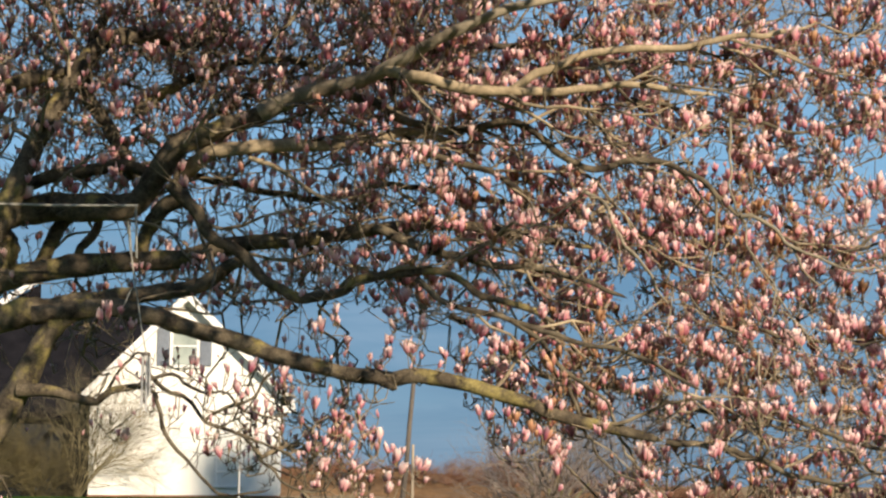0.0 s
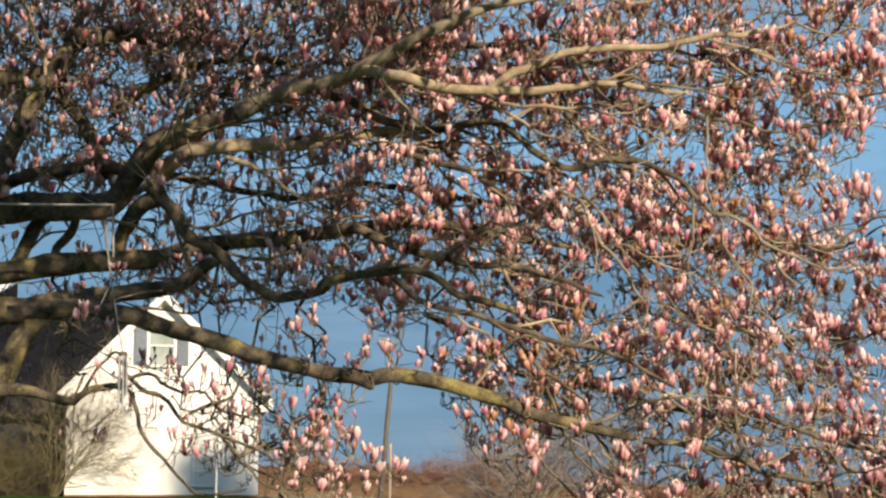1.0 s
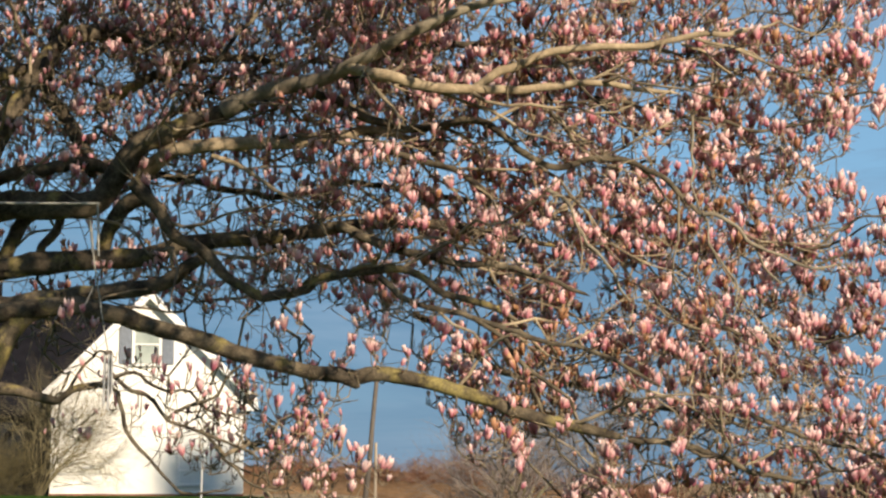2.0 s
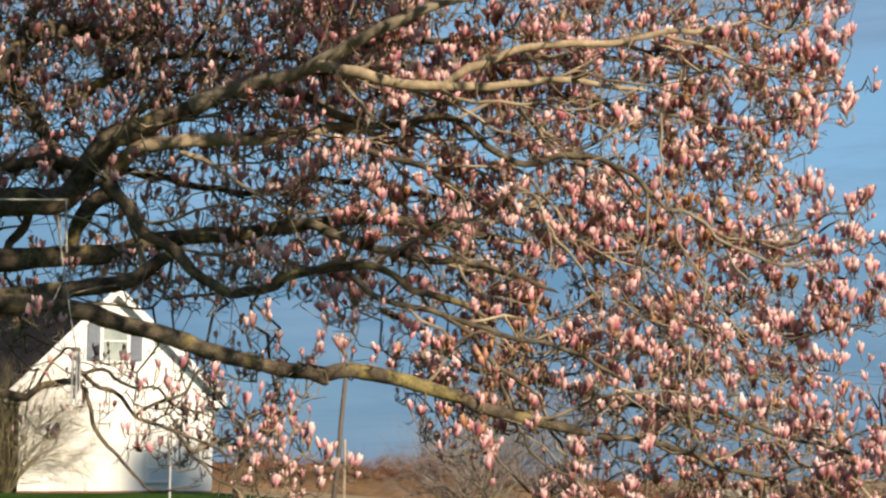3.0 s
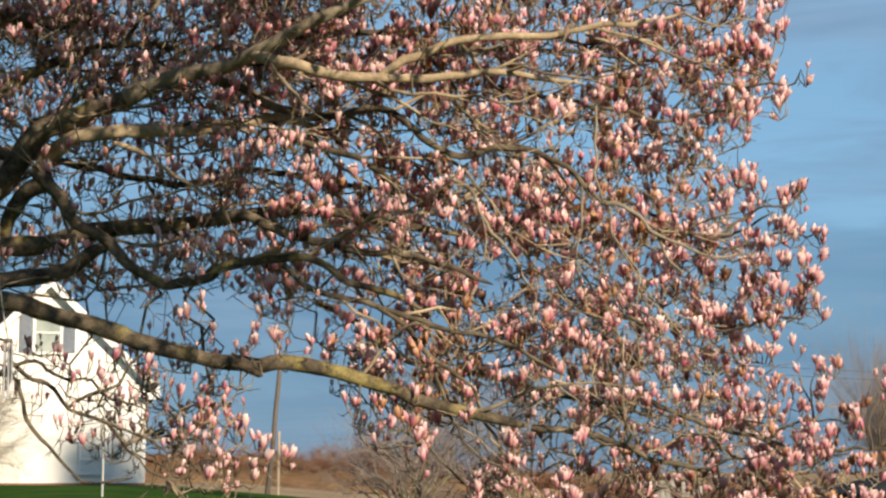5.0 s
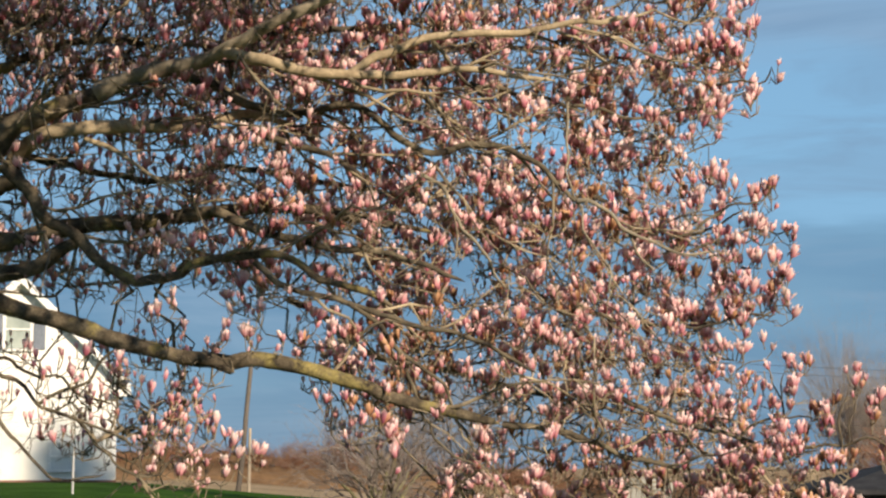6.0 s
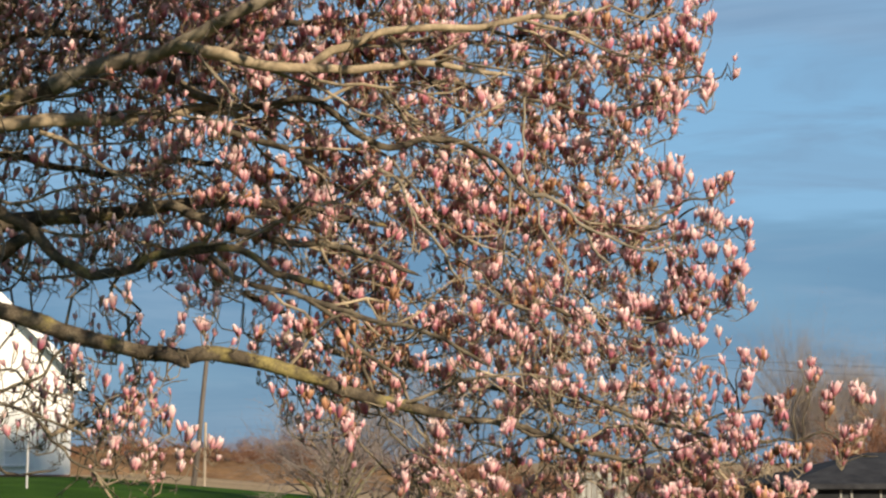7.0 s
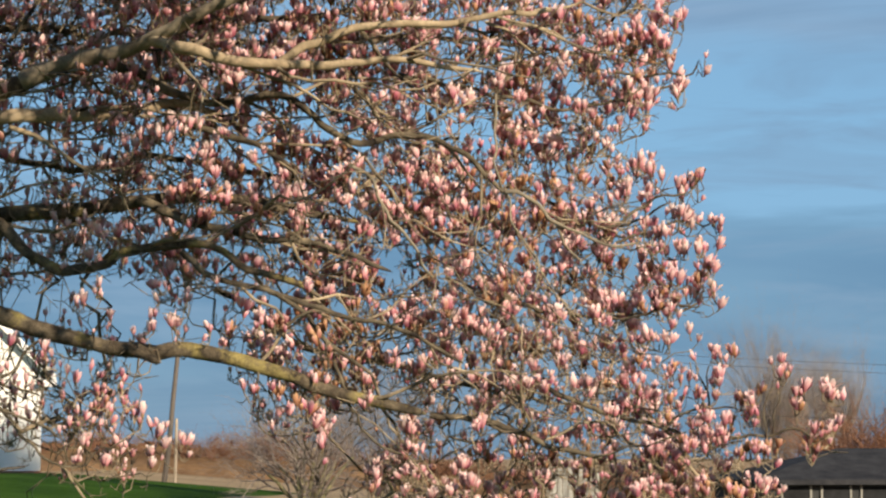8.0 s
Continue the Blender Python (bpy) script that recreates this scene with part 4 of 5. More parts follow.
# sprays of blossom that stand clear of the crown: across, height and number of flowers
SPRAYS = [
    (9.98, [(2.63, 2.19, 5), (2.60, 2.08, 4), (2.31, 2.24, 6), (2.44, 2.29, 1), (2.80, 1.97, 6), (3.09, 2.00, 3), (3.20, 1.99, 5), (3.19, 1.80, 7), (3.13, 1.71, 4), (2.61, 1.76, 6),
            (2.67, 1.62, 3), (2.80, 1.70, 4), (2.91, 1.70, 4), (2.94, 1.50, 6), (2.83, 1.53, 4), (2.51, 2.15, 1), (2.95, 2.14, 1), (2.99, 2.14, 1), (2.90, 2.07, 2), (2.39, 2.10, 2),
            (2.48, 2.07, 1), (2.52, 1.86, 4), (2.67, 1.83, 4), (3.04, 1.92, 4), (2.42, 1.96, 3)]),
    (9.98, [(2.47, 3.06, 5), (2.54, 3.08, 2), (2.37, 2.89, 5), (2.50, 2.90, 5), (2.61, 2.89, 3), (2.44, 2.73, 5), (2.55, 2.74, 3), (2.58, 2.63, 2), (2.54, 2.58, 2), (2.59, 2.49, 2),
            (2.51, 2.51, 4), (2.42, 2.57, 4), (2.39, 2.47, 5), (2.28, 2.79, 4), (2.31, 3.12, 2), (2.30, 3.16, 1), (2.27, 3.01, 4), (2.41, 3.72, 3), (2.55, 3.73, 1), (2.44, 3.57, 5),
            (2.35, 3.81, 6), (2.25, 3.84, 5), (2.43, 3.95, 5), (2.27, 3.54, 4), (2.17, 3.84, 3), (2.14, 3.56, 6), (2.36, 2.40, 4), (2.55, 2.65, 2), (2.16, 3.03, 5), (2.06, 3.26, 2)]),
    (9.92, [(2.23, 1.50, 5), (2.35, 1.49, 4), (2.50, 1.50, 5), (2.67, 1.47, 5), (2.26, 1.68, 5), (2.43, 1.70, 4), (2.74, 1.86, 3), (2.53, 1.96, 4)]),
    (10.05, [(-0.56, 2.10, 1), (-0.43, 2.06, 1), (-0.39, 2.00, 1), (-0.64, 2.05, 2), (-0.53, 1.99, 4), (-0.75, 2.19, 1), (-0.73, 2.10, 2), (-0.55, 1.91, 3), (-0.64, 1.84, 3), (-0.52, 1.81, 3),
             (-0.59, 1.72, 3), (-0.69, 1.80, 2), (-0.36, 1.88, 4), (-0.26, 1.81, 4), (-0.22, 1.77, 2), (-0.12, 1.74, 2), (-0.29, 1.66, 2), (-0.37, 1.67, 3), (-0.52, 1.64, 3), (-0.63, 1.64, 2),
             (-0.43, 1.69, 2), (-0.49, 1.90, 2)]),
    (10.0, [(0.45, 1.90, 4), (0.51, 1.87, 3), (0.59, 1.85, 3), (0.51, 1.75, 4), (0.56, 1.70, 2), (0.22, 1.98, 3), (0.33, 1.99, 3), (0.26, 2.35, 5), (-0.12, 2.44, 3), (-0.24, 2.52, 3),
            (-0.15, 2.32, 3), (-0.29, 2.30, 2), (-0.55, 2.50, 4), (-0.48, 2.33, 3), (-0.64, 2.44, 3), (0.57, 2.27, 3), (-1.70, 2.51, 3), (-1.64, 2.45, 2), (-1.58, 2.46, 2)]),
    (10.1, [(-1.31, 2.26, 1), (-1.26, 2.19, 1), (-1.36, 2.08, 1), (-1.20, 2.11, 1), (-1.12, 2.20, 1), (-1.05, 2.11, 1), (-0.99, 2.03, 1), (-1.16, 1.97, 1), (-1.24, 1.91, 1), (-1.10, 1.85, 1), (-0.94, 1.91, 1), (-0.90, 2.09, 1), (-1.02, 2.26, 1), (-1.39, 2.03, 1), (-1.51, 2.27, 1), (-1.61, 2.23, 1)]),
]


def fullness(u, w):
    edge = float(np.interp(w, EDGE_Z, EDGE_X)) + 0.05
    if u > edge:
        return 0.0
    f = 0.4 + 0.6 * ease(edge - u, 0.0, 0.25)
    for cu, cw, ru, rw, k in THIN:
        d = math.hypot((u - cu) / ru, (w - cw) / rw)
        f *= k + (1 - k) * ease(d, 0.7, 1.25)
    for cu, cw, ru, rw, k in DENSE:
        f = max(f, k * (1 - ease(math.hypot((u - cu) / ru, (w - cw) / rw), 0.6, 1.1)))
    if w < 2.1 and u > 2.5:
        f *= 0.6
    return f


def side_branches():
    """Slender branches that leave the limbs outward and fork once; twigs grow from them in turn."""
    rng = np.random.default_rng(41)
    forks = Tubes()

    def run(start, way, length, r0, r1):
        path, p, w = [start], start, way / np.linalg.norm(way)
        n = max(4, int(length / 0.11))
        for i in range(n):
            w = w + rng.normal(0, 0.29, 3) + np.array([0.05, 0.0, 0.05 * (i / n - 0.35)])
            w = w / np.linalg.norm(w)
            p = p + w * length / n
            k = 10.5 / p[1]
            if fullness(p[0] * k, 1.6 + (p[2] - 1.6) * k) < 0.38:
                break
            path.append(p)
        if len(path) < 4:
            return None
        r = np.linspace(r0, r1, len(path))
        SKELETON.extend([(*q, k) for q, k in zip(path, r)])
        return np.array(path), r

    for p, r in list(LINES):
        if p[:, 1].mean() < 9.6:
            continue
        step = np.linalg.norm(p[1] - p[0])
        for i in range(int(0.3 / step), len(p) - 2, max(1, int(0.30 / step))):
            k10 = 10.5 / p[i][1]
            if p[i][0] * k10 < -0.25 and 1.6 + (p[i][2] - 1.6) * k10 < 2.7 and rng.random() < 0.8:
                continue
            tangent = p[i + 1] - p[i - 1]
            tangent /= np.linalg.norm(tangent)
            side = rng.normal(0, 1, 3) * np.array([0.6, 1.0, 1.0]) + np.array([0.25, 0.35, 0.0])
            side -= tangent * side.dot(tangent)
            way = tangent * 0.75 + side / np.linalg.norm(side) * 0.65
            got = run(p[i], way, 0.55 + 0.7 * rng.random(), min(0.011, r[i] * 0.6), 0.0035)
            if got is None:
                continue
            path, rad = got
            t = Tubes()
            t.add(path, rad, 6)
            t.link("branch", TWIG, tree).location = -tree.location
            for j in range(2, len(path) - 1, 2):
                way = (path[j + 1] - path[j]) / 0.11 * 0.8 + rng.normal(0, 0.5, 3)
                fork = run(path[j], way, 0.22 + 0.25 * rng.random(), rad[j] * 0.75, 0.003)
                if fork is not None:
                    forks.add(fork[0], fork[1], 5)
    ob = forks.link("forked_branchwork", TWIG, tree)
    ob.location = -tree.location
    ob["kind"] = "stuff"


side_branches()


def crown_points(count, seed):
    rng = np.random.default_rng(seed)
    out = []
    while len(out) < count:
        u, w = rng.uniform(-2.7, 4.1), rng.uniform(1.15, 5.2)
        depth = 10.5 + min(2.6, rng.gamma(2.2, 0.42) - 0.5)
        depth += 0.4 * (1 - ease(u, -1.2, -0.3))
        clump = noise.noise(Vector((u * 3.4, w * 3.4, depth * 2.0)))
        if rng.random() < fullness(u, w) * (0.55 + 1.25 * clump):
            k = depth / 10.5
            out.append((u * k, depth, 1.6 + (w - 1.6) * k))
    return np.array(out)


def back_points(count, seed):
    """Fine shaded twigs in the far side of the crown."""
    rng = np.random.default_rng(seed)
    out = []
    while len(out) < count:
        u, w, depth = rng.uniform(-2.7, 3.4), rng.uniform(1.3, 5.0), rng.uniform(11.6, 13.6)
        if rng.random() < fullness(u + 0.15, w) ** 1.5 * 0.9:
            k = depth / 10.5
            out.append((u * k, depth, 1.6 + (w - 1.6) * k))
    return np.array(out)


def upper_points(count, seed):
    """The crowded upper crown over the big limbs."""
    rng = np.random.default_rng(seed)
    out = []
    while len(out) < count:
        u, w, depth = rng.uniform(-2.7, 0.2), rng.uniform(3.45, 4.5), rng.uniform(10.75, 12.6)
        clump = noise.noise(Vector((u * 2.6, w * 2.6, depth)))
        if rng.random() < fullness(u, w) * (0.45 + 1.1 * clump) * ease(w, 3.4, 3.9):
            k = depth / 10.5
            out.append((u * k, depth, 1.6 + (w - 1.6) * k))
    return np.array(out)


def overhead_shade_points(count, seed):
    """Unseen crown towards the viewer, added over the head of the view for shade."""
    rng = np.random.default_rng(seed)
    out = []
    while len(out) < count:
        x, y, z = rng.uniform(-2.8, 2.2), rng.uniform(6.3, 9.7), rng.uniform(3.2, 5.2)
        low = 1.6 + math.hypot(x, y) * 0.257 + 0.14
        if z < low or z > low + 1.2:
            continue
        rim = 0.2 + 0.5 * (9.7 - y)
        full = 1.0 - 0.85 * ease(x, rim - 0.5, rim + 0.3)
        if rng.random() < full * (0.7 + 0.8 * noise.noise(Vector((x * 1.8, y * 1.8, z * 1.8)))):
            out.append((x, y, z))
    return np.array(out)


def shade_bough_points(count, seed):
    """Blossom along the unseen sunward bough, added to thicken its shade."""
    rng = np.random.default_rng(seed)
    out = []
    while len(out) < count:
        k = rng.random() * (len(SHADE_BOUGH) - 1)
        a, c = Vector(SHADE_BOUGH[int(k)]), Vector(SHADE_BOUGH[int(k) + 1])
        p = a.lerp(c, k % 1) + Vector((rng.normal(0, 0.08), rng.normal(0, 0.2), rng.normal(0, 0.11))) + SUNWARD * rng.uniform(-0.4, 0.7)
        if p.z - 1.6 > 0.275 * math.hypot(p.x, p.y):
            out.append(tuple(p))
    return np.array(out)


def branch_out(points, bias=0.35, reach=0.5):
    """Joins every point to the nearest limb or twig, so that twigs fork as they do in growth. Gives each point's parent."""
    roots = np.array([s[:3] for s in SKELETON])
    n, m = len(points), len(roots)
    cost, parent, done = np.full(n, 1e9), np.full(n, -1), np.zeros(n, bool)
    path = np.zeros(n)
    for a in range(0, m, 400):
        d = np.linalg.norm(points[:, None] - roots[None, a:a + 400], axis=2)
        k = d.argmin(1)
        better = d[np.arange(n), k] < cost
        cost[better], parent[better] = d[np.arange(n), k][better], -(k[better] + a) - 2
    cost[cost > 0.55] = 1e9
    order = []
    for _ in range(n):
        i = int(cost.argmin())
        if cost[i] > 1e8:
            break
        p = points[i]
        q = points[parent[i]] if parent[i] >= 0 else roots[-parent[i] - 2]
        path[i] = (path[parent[i]] if parent[i] >= 0 else 0.0) + math.dist(p, q)
        done[i] = True
        cost[i] = 1e9
        order.append(i)
        d = points - p
        d = np.sqrt(np.einsum("ij,ij->i", d, d))
        near = np.nonzero((d < reach) & ~done)[0]
        back = p - points[near]
        c = d[near] + bias * path[i] + 0.45 * np.maximum(0, back[:, 0]) + 0.3 * np.maximum(0, back[:, 2])
        better = c < cost[near]
        cost[near[better]], parent[near[better]] = c[better], i
    return order, parent, roots


def flower_mesh(openness, seed, size=0.085, rows=5, petals=3, slim=1.0):
    """Two whorls of strap-like petals and a short stalk cup. Gives points, faces, how far up the petal each lies, each point's own tone, and which faces are cup."""
    rng = np.random.default_rng(seed)
    verts, faces, along, shift, cup = [], [], [], [], []
    cols = 3
    heights = np.linspace(0, 1, rows)
    bulge = np.interp(heights, (0, 0.2, 0.45, 0.65, 0.85, 1), (0.11, 0.21, 0.268, 0.285, 0.27, 0.20)) * slim
    width = np.interp(heights, (0, 0.2, 0.45, 0.65, 0.85, 1), (0.70, 0.74, 0.76, 0.74, 0.66, 0.42)) * 3 / petals
    for whorl in range(2):
        for k in range(petals):
            a0 = 2 * math.pi * (k + 0.5 * whorl) / petals + rng.normal(0, 0.20)
            lean = openness * (1.25 if whorl == 0 else 0.55) + rng.normal(0, 0.09) + 0.05
            h = size * (0.86 if whorl == 0 else 0.98) * (1 + rng.normal(0, 0.12))
            own, droop, bent = rng.normal(0, 0.11), max(0.0, rng.normal(0, 0.20)), rng.normal(0, 0.18)
            base = len(verts)
            for i in range(rows):
                s = heights[i]
                out = size * (bulge[i] * (1.08 if whorl == 0 else 0.80) + lean * 0.62 * s * s + droop * 0.25 * s ** 3)
                z = h * (s - (0.25 * max(0, lean) + 0.35 * droop) * s * s)
                for j in range(cols):
                    a = a0 + bent * s * s + width[i] * (j - 1) / (1 + 1.4 * max(0, lean) * s)
                    curl = 1.0 - 0.10 * abs(j - 1) + 0.06 * rng.normal()
                    verts.append((math.cos(a) * out * curl, math.sin(a) * out * curl, z - 0.007 * abs(j - 1) * s * s))
                    along.append(s)
                    shift.append(own)
            for i in range(rows - 1):
                for j in range(cols - 1):
                    b = base + i * cols + j
                    faces.append((b, b + 1, b + cols + 1, b + cols))
                    cup.append(0)
    base, n = len(verts), 5
    rings = ((-0.020, 0.0036), (-0.002, 0.0065), (0.014, 0.0120)) if rows > 4 else ((-0.020, 0.0036), (0.012, 0.0115))
    for z, r in rings:
        for k in range(n):
            a = 2 * math.pi * k / n
            verts.append((math.cos(a) * r * size / 0.085, math.sin(a) * r * size / 0.085, z * size / 0.085))
            along.append(0.0)
            shift.append(0.0)
    for i in range(len(rings) - 1):
        for k in range(n):
            faces.append((base + i * n + k, base + i * n + (k + 1) % n, base + (i + 1) * n + (k + 1) % n, base + (i + 1) * n + k))
            cup.append(1)
    return np.array(verts), faces, np.array(along), np.array(shift), np.array(cup)


def spray_points():
    """Blossom in the sprays that stand clear, and how many flowers each bears."""
    rng = np.random.default_rng(14)
    spots, counts = [], []
    for depth, lot in SPRAYS:
        for x, z, n in lot:
            spots.append((x, depth + rng.normal(0, 0.06), z - 0.10))
            counts.append(n)
    return np.array(spots), counts


def blossom():
    rng = np.random.default_rng(21)
    spray, spray_counts = spray_points()
    points = np.vstack([spray, crown_points(5200, 7), back_points(1900, 9), upper_points(1450, 10), overhead_shade_points(2900, 8), shade_bough_points(270, 12)])
    order, parent, roots = branch_out(points)
    n = len(points)
    kids = [[] for _ in range(n)]
    for i in order:
        if parent[i] >= 0:
            kids[parent[i]].append(i)
    weight = np.ones(n)
    for i in reversed(order):
        if parent[i] >= 0:
            weight[parent[i]] += weight[i]
    radius = 0.0025 * weight ** 0.42
    tubes, buds = Tubes(), []

    def tuft(foot, way, count, gap):
        """Flowers crowded in a short row at the end of a twig, each on a stub of a stalk."""
        flat = np.array([way[0], way[1] * 0.6, 0.35 * way[2]]) + rng.normal(0, 0.02, 3)
        flat = flat / (np.linalg.norm(flat) + 1e-6)
        for k in range(count):
            root = foot + flat * gap * (k - 0.6 * count) * (0.7 + 0.5 * rng.random())
            end = root + np.array([rng.normal(0, 0.014), rng.normal(0, 0.022), 0.008 + 0.042 * rng.random()])
            tubes.add([foot + (root - foot) * 0.5 - np.array([0, 0, 0.004]), root, end], [0.0036, 0.0034, 0.0032], 4)
            buds.append((end, (end - root) * 0.5 + np.array([0, 0, 0.02])))

    heads = [i for i in order if parent[i] < 0]
    while heads:
        i = heads.pop()
        q = points[parent[i]] if parent[i] >= 0 else roots[-parent[i] - 2]
        chain, rad = [q], [radius[i] * 1.1]
        while True:
            chain.append(points[i])
            rad.append(radius[i])
            if not kids[i]:
                break
            main = max(kids[i], key=lambda k: weight[k])
            heads += [k for k in kids[i] if k != main]
            i = main
        tip = chain[-1] - chain[-2]
        tip = tip / (np.linalg.norm(tip) + 1e-6) * 0.035 + np.array([0, 0, 0.022 + 0.02 * rng.random()])
        chain.append(chain[-1] + tip)
        rad.append(0.0028)
        c = np.array(chain)
        mids = (c[:-1] + c[1:]) / 2
        mids += rng.normal(0, 0.14, mids.shape) * np.linalg.norm(c[1:] - c[:-1], axis=1)[:, None]
        p = np.empty((2 * len(c) - 1, 3))
        p[0::2], p[1::2] = c, mids
        r = np.interp(np.arange(len(p)) / 2, np.arange(len(rad)), rad)
        r[1:-1:2] *= 0.9
        tubes.add(p, r, 5 if rad[0] > 0.005 else 4)
        buds.append((p[-1], p[-1] - p[-2]))
        if i >= len(spray):
            rich = ease(points[i][0], -0.9, 0.9)
            few, many = np.array((0.34, 0.25, 0.18, 0.12, 0.07, 0.04, 0)), np.array((0.18, 0.12, 0.14, 0.18, 0.18, 0.12, 0.08))
            tuft(p[-2], p[-2] - p[-4], int(rng.choice(7, p=few + (many - few) * rich)), 0.026)
    for i, count in enumerate(spray_counts):
        tuft(points[i] + np.array([0, 0, 0.05]), rng.normal(0, 1, 3), int((1.8 if i < 63 else 1.2) * count), 0.016 if count > 3 else 0.020)
    # short side spurs and bare forked twiglets
    for i in order:
        if points[i][1] > 9.9:
            a = rng.random() * 2 * math.pi
            way = np.array([math.cos(a), math.sin(a) * 0.7, rng.normal(0.25, 0.6)])
            mid = points[i] + way * (0.03 + 0.03 * rng.random())
            end = mid + (way * 0.7 + rng.normal(0, 0.45, 3)) * (0.03 + 0.05 * rng.random())
            tubes.add([points[i], mid, end], [0.0034, 0.0030, 0.002], 3)
            tubes.add([mid, mid + (way * 0.4 + rng.normal(0, 0.6, 3)) * 0.055], [0.0028, 0.002], 3)
        if rng.random() < 0.5:
            a = rng.random() * 2 * math.pi
            out = np.array([math.cos(a), math.sin(a), 0.5]) * (0.03 + 0.035 * rng.random())
            mid = points[i] + out
            end = mid + np.array([out[0] * 0.3, out[1] * 0.3, 0.035 + 0.03 * rng.random()])
            tubes.add([points[i], mid, end], [0.0036, 0.0032, 0.0029], 4)
            if rng.random() < 0.75:
                buds.append((end, end - mid))
    twigs = tubes.link("twig_tangle", TWIG, tree, "tangle of fine tan twigs")
    twigs.location = -tree.location
    twigs["kind"] = "stuff"

    opening = (0.0, 0.03, 0.08, 0.14, 0.20, 0.28, 0.40, 0.62)
    variants = [flower_mesh(o, 50 + k) for k, o in enumerate(opening)]
    plain = [flower_mesh(o, 80 + k, rows=4, petals=2) for k, o in enumerate(opening)]
    narrow = [flower_mesh(o, 90 + k, rows=4, petals=2, slim=0.72) for k, o in enumerate((0.0, 0.02, 0.04, 0.08))]
    weights = np.array([3, 3.5, 4, 4, 3.5, 3, 2.2, 1.2])
    weights /= weights.sum()
    shared = []
    for k, (v, f, al, own, cup) in enumerate(variants):
        for tone in (0.28, 0.46, 0.78):
            me = bpy.data.meshes.new("flower")
            me.from_pydata(v.tolist(), [], f)
            me.attributes.new("along", "FLOAT", "POINT").data.foreach_set("value", al.astype(np.float32))
            me.attributes.new("tone", "FLOAT", "POINT").data.foreach_set("value", np.clip(tone + own, 0, 1).astype(np.float32))
            me.materials.append(PETAL)
            me.materials.append(CALYX)
            me.polygons.foreach_set("material_index", cup)
            me.polygons.foreach_set("use_smooth", [True] * len(f))
            shared.append(me)
    single = 0
    V, Fc, A, T, C, count = [], [], [], [], [], 0
    for where, way in buds:
        if where[1] > 11.3 and rng.random() < 0.45:
            continue
        k = int(rng.choice(len(variants), p=weights))
        size = 0.48 + 0.52 * rng.random() ** 1.4
        left = 1 - ease(where[0] * 10.5 / where[1], -0.7, 0.5)
        closed = rng.random() < 0.10 + 0.62 * left
        if closed:
            size *= 0.88
        if where[1] > 11.6:
            size *= 0.8
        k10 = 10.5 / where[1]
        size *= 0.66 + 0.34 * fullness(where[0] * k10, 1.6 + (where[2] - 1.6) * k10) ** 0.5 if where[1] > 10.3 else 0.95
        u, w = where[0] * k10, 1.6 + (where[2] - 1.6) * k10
        # Faded flowers low in the middle; their tone also stands in for shade.
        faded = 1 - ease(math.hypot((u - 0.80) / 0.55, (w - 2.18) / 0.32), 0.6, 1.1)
        # Tone drops on low sprays for shade and pales leftward for skylit shade.
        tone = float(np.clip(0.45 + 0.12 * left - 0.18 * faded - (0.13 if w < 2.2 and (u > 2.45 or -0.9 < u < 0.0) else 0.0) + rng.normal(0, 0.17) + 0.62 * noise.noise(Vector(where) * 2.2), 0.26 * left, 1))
        if faded > 0.5 and rng.random() < 0.5:
            closed, size = True, size * 0.9
        if k == 7 and rng.random() < 0.5:
            tone, size = 0.98, size * 1.15
        up = Vector((0, 0, 1.0)) + Vector(way).normalized() * 0.55 + Vector((rng.normal(0, 0.26), rng.normal(0, 0.26), 0))
        q = up.to_track_quat("Z", "Y") @ Euler((0, 0, rng.random() * 6.28)).to_quaternion()
        m = Matrix.LocRotScale(Vector(where) + up.normalized() * 0.013, q, (size,) * 3)
        near = single < 300 and not closed and where[1] < 10.2 and where[0] > 0.5 and where[2] < 4.2
        if near:
            ob = new("flower", shared[k * 3 + (0 if tone < 0.36 else 1 if tone < 0.62 else 2)])
            ob.parent = tree
            ob.matrix_basis = Matrix.Translation(-tree.location) @ m
            single += 1
            continue
        far = where[1] > 11.3 or where[1] < 9.6
        v, f, al, own, cup = narrow[k % 4] if closed else plain[k] if far else variants[k]
        mm = np.array(m)
        V.append(v @ mm[:3, :3].T + mm[:3, 3])
        Fc.append(np.array(f) + count)
        A.append(al)
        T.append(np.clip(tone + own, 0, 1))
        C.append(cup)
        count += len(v)
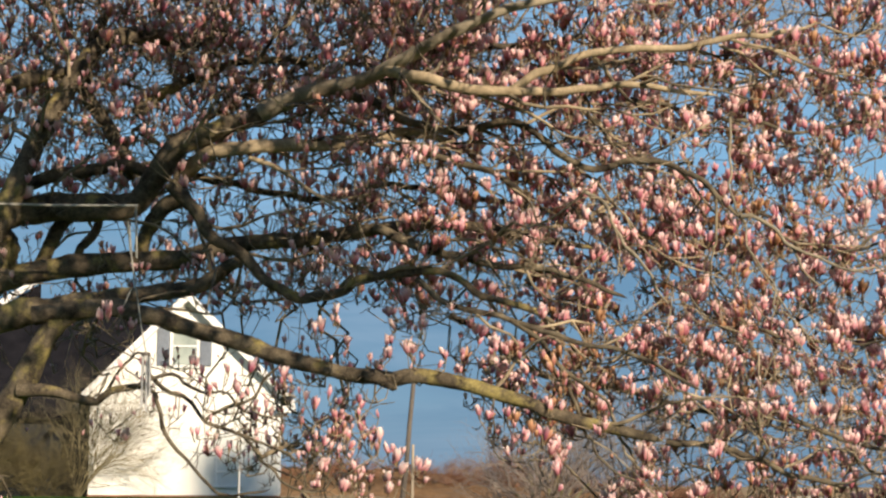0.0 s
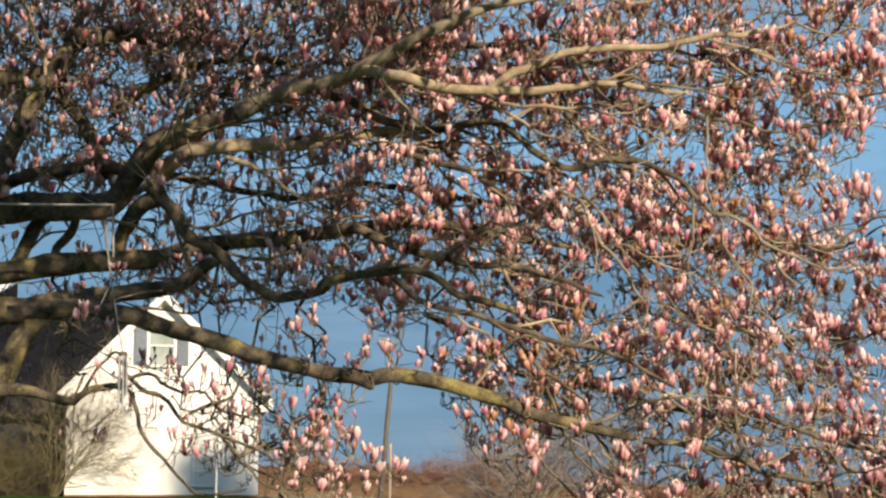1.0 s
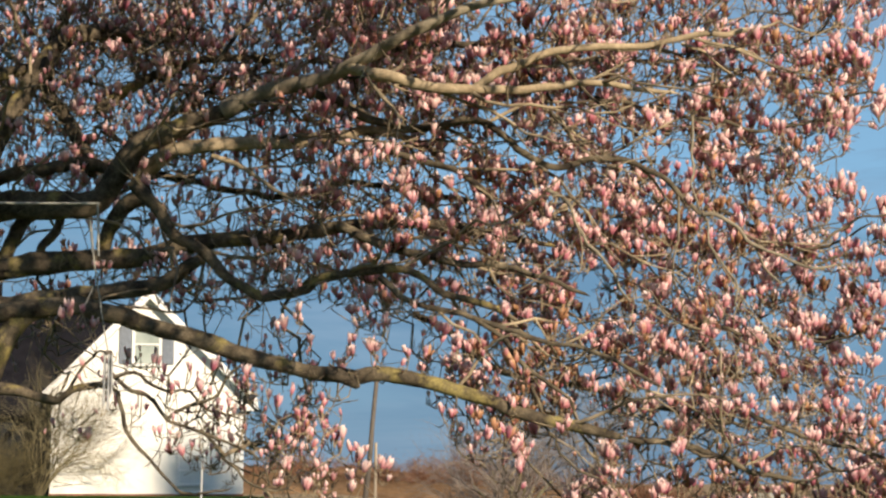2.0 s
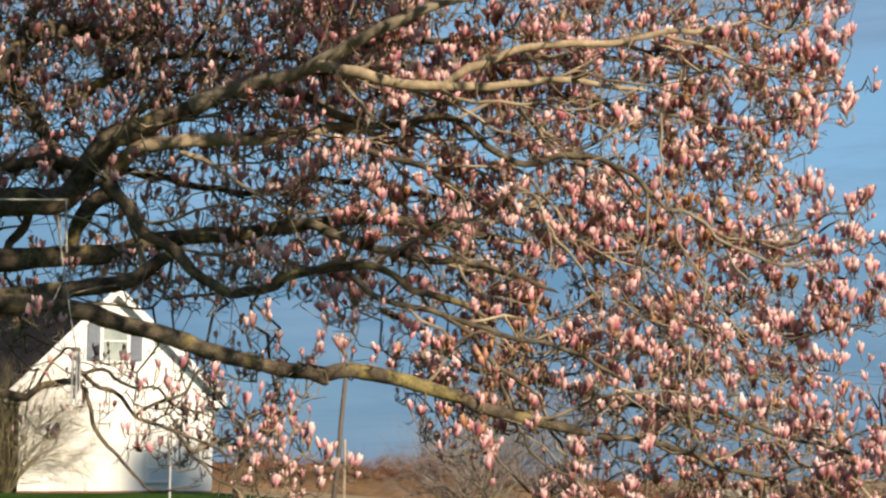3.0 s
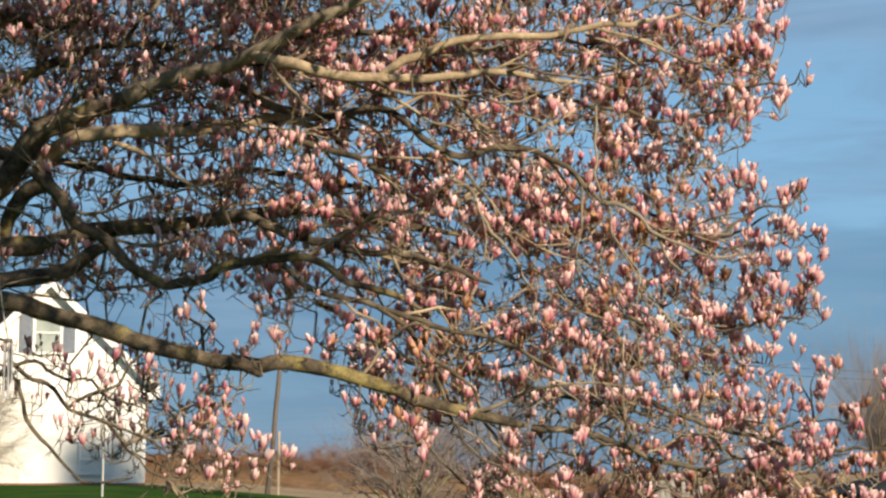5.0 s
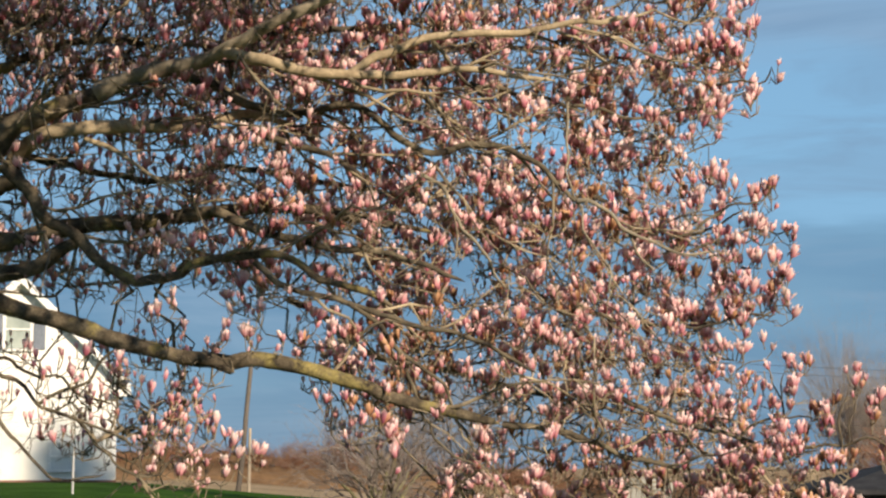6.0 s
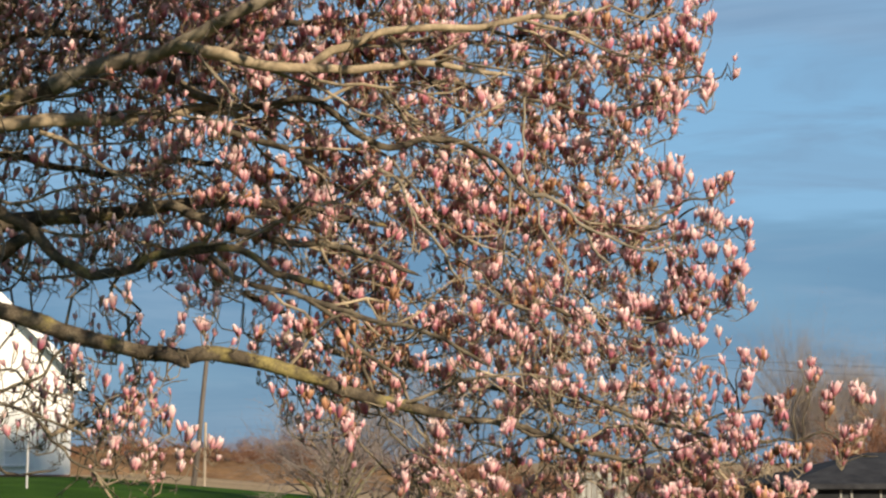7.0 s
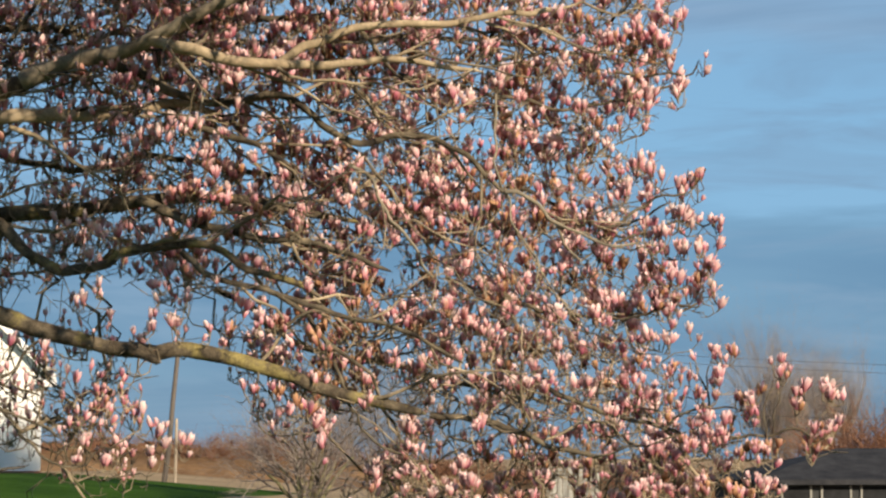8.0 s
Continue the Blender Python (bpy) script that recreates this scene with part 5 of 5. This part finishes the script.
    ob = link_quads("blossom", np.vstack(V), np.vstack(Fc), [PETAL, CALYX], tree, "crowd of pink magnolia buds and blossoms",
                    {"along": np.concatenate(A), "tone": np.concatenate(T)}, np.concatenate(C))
    ob.location = -tree.location
    ob["kind"] = "stuff"


blossom()


# ---- hanging things in the tree ----
def rod_and_chime():
    rod = tagged(new("clothes_line"), "pale taut cord tied to a limb", "line")
    t = Tubes()
    t.add([(-2.44, 10.00, 3.07), (-1.98, 10.00, 3.06), (-1.56, 10.00, 3.06)], [0.006, 0.006, 0.006], 8)
    t.link("cord", CORD, rod)
    for a, b in ((((-1.57, 10.00, 3.06)), ((-1.56, 10.00, 2.79))), (((-1.61, 10.00, 2.98)), ((-1.59, 10.00, 2.81)))):
        t = Tubes()
        t.add([a, b], [0.006, 0.006], 6)
        t.link("loose_end", CORD, rod)
    chime = tagged(new("wind_chime"), "wind chime with thin pale tubes on a long cord", "wind chime")
    t = Tubes()
    p, _ = spline([(-1.60, 10.00, 2.96), (-1.58, 10.00, 2.75), (-1.55, 10.00, 2.58), (-1.53, 10.00, 2.45), (-1.50, 10.00, 2.30)], 0.05)
    t.add(p, [0.004] * len(p), 6)
    t.link("cord", CORD, chime)
    t = Tubes()
    t.add([(-1.58, 10.00, 2.64), (-1.64, 10.00, 2.50)], [0.004, 0.003], 6)
    t.link("cord", CORD, chime)
    x, y, z = (-1.50, 10.00, 2.30)
    bm = bmesh.new()
    bmesh.ops.create_cone(bm, cap_ends=True, segments=16, radius1=0.026, radius2=0.018, depth=0.02, matrix=Matrix.Translation((x, y, z)))
    part("disc", bm, POLE, chime, smooth=False)
    for k in range(5):
        a = k * 2 * math.pi / 5
        t = Tubes()
        dx, dy, l = 0.019 * math.cos(a), 0.019 * math.sin(a), 0.20 + 0.02 * k
        t.add([(x + dx, y + dy, z - 0.01), (x + dx * 1.1, y + dy, z - 0.01 - l)], [0.006, 0.006], 8)
        t.link("tube", METAL, chime)
    t = Tubes()
    t.add([(x, y, z), (x + 0.005, y, z - 0.34)], [0.002, 0.002], 5)
    t.link("clapper_cord", CORD, chime)


rod_and_chime()
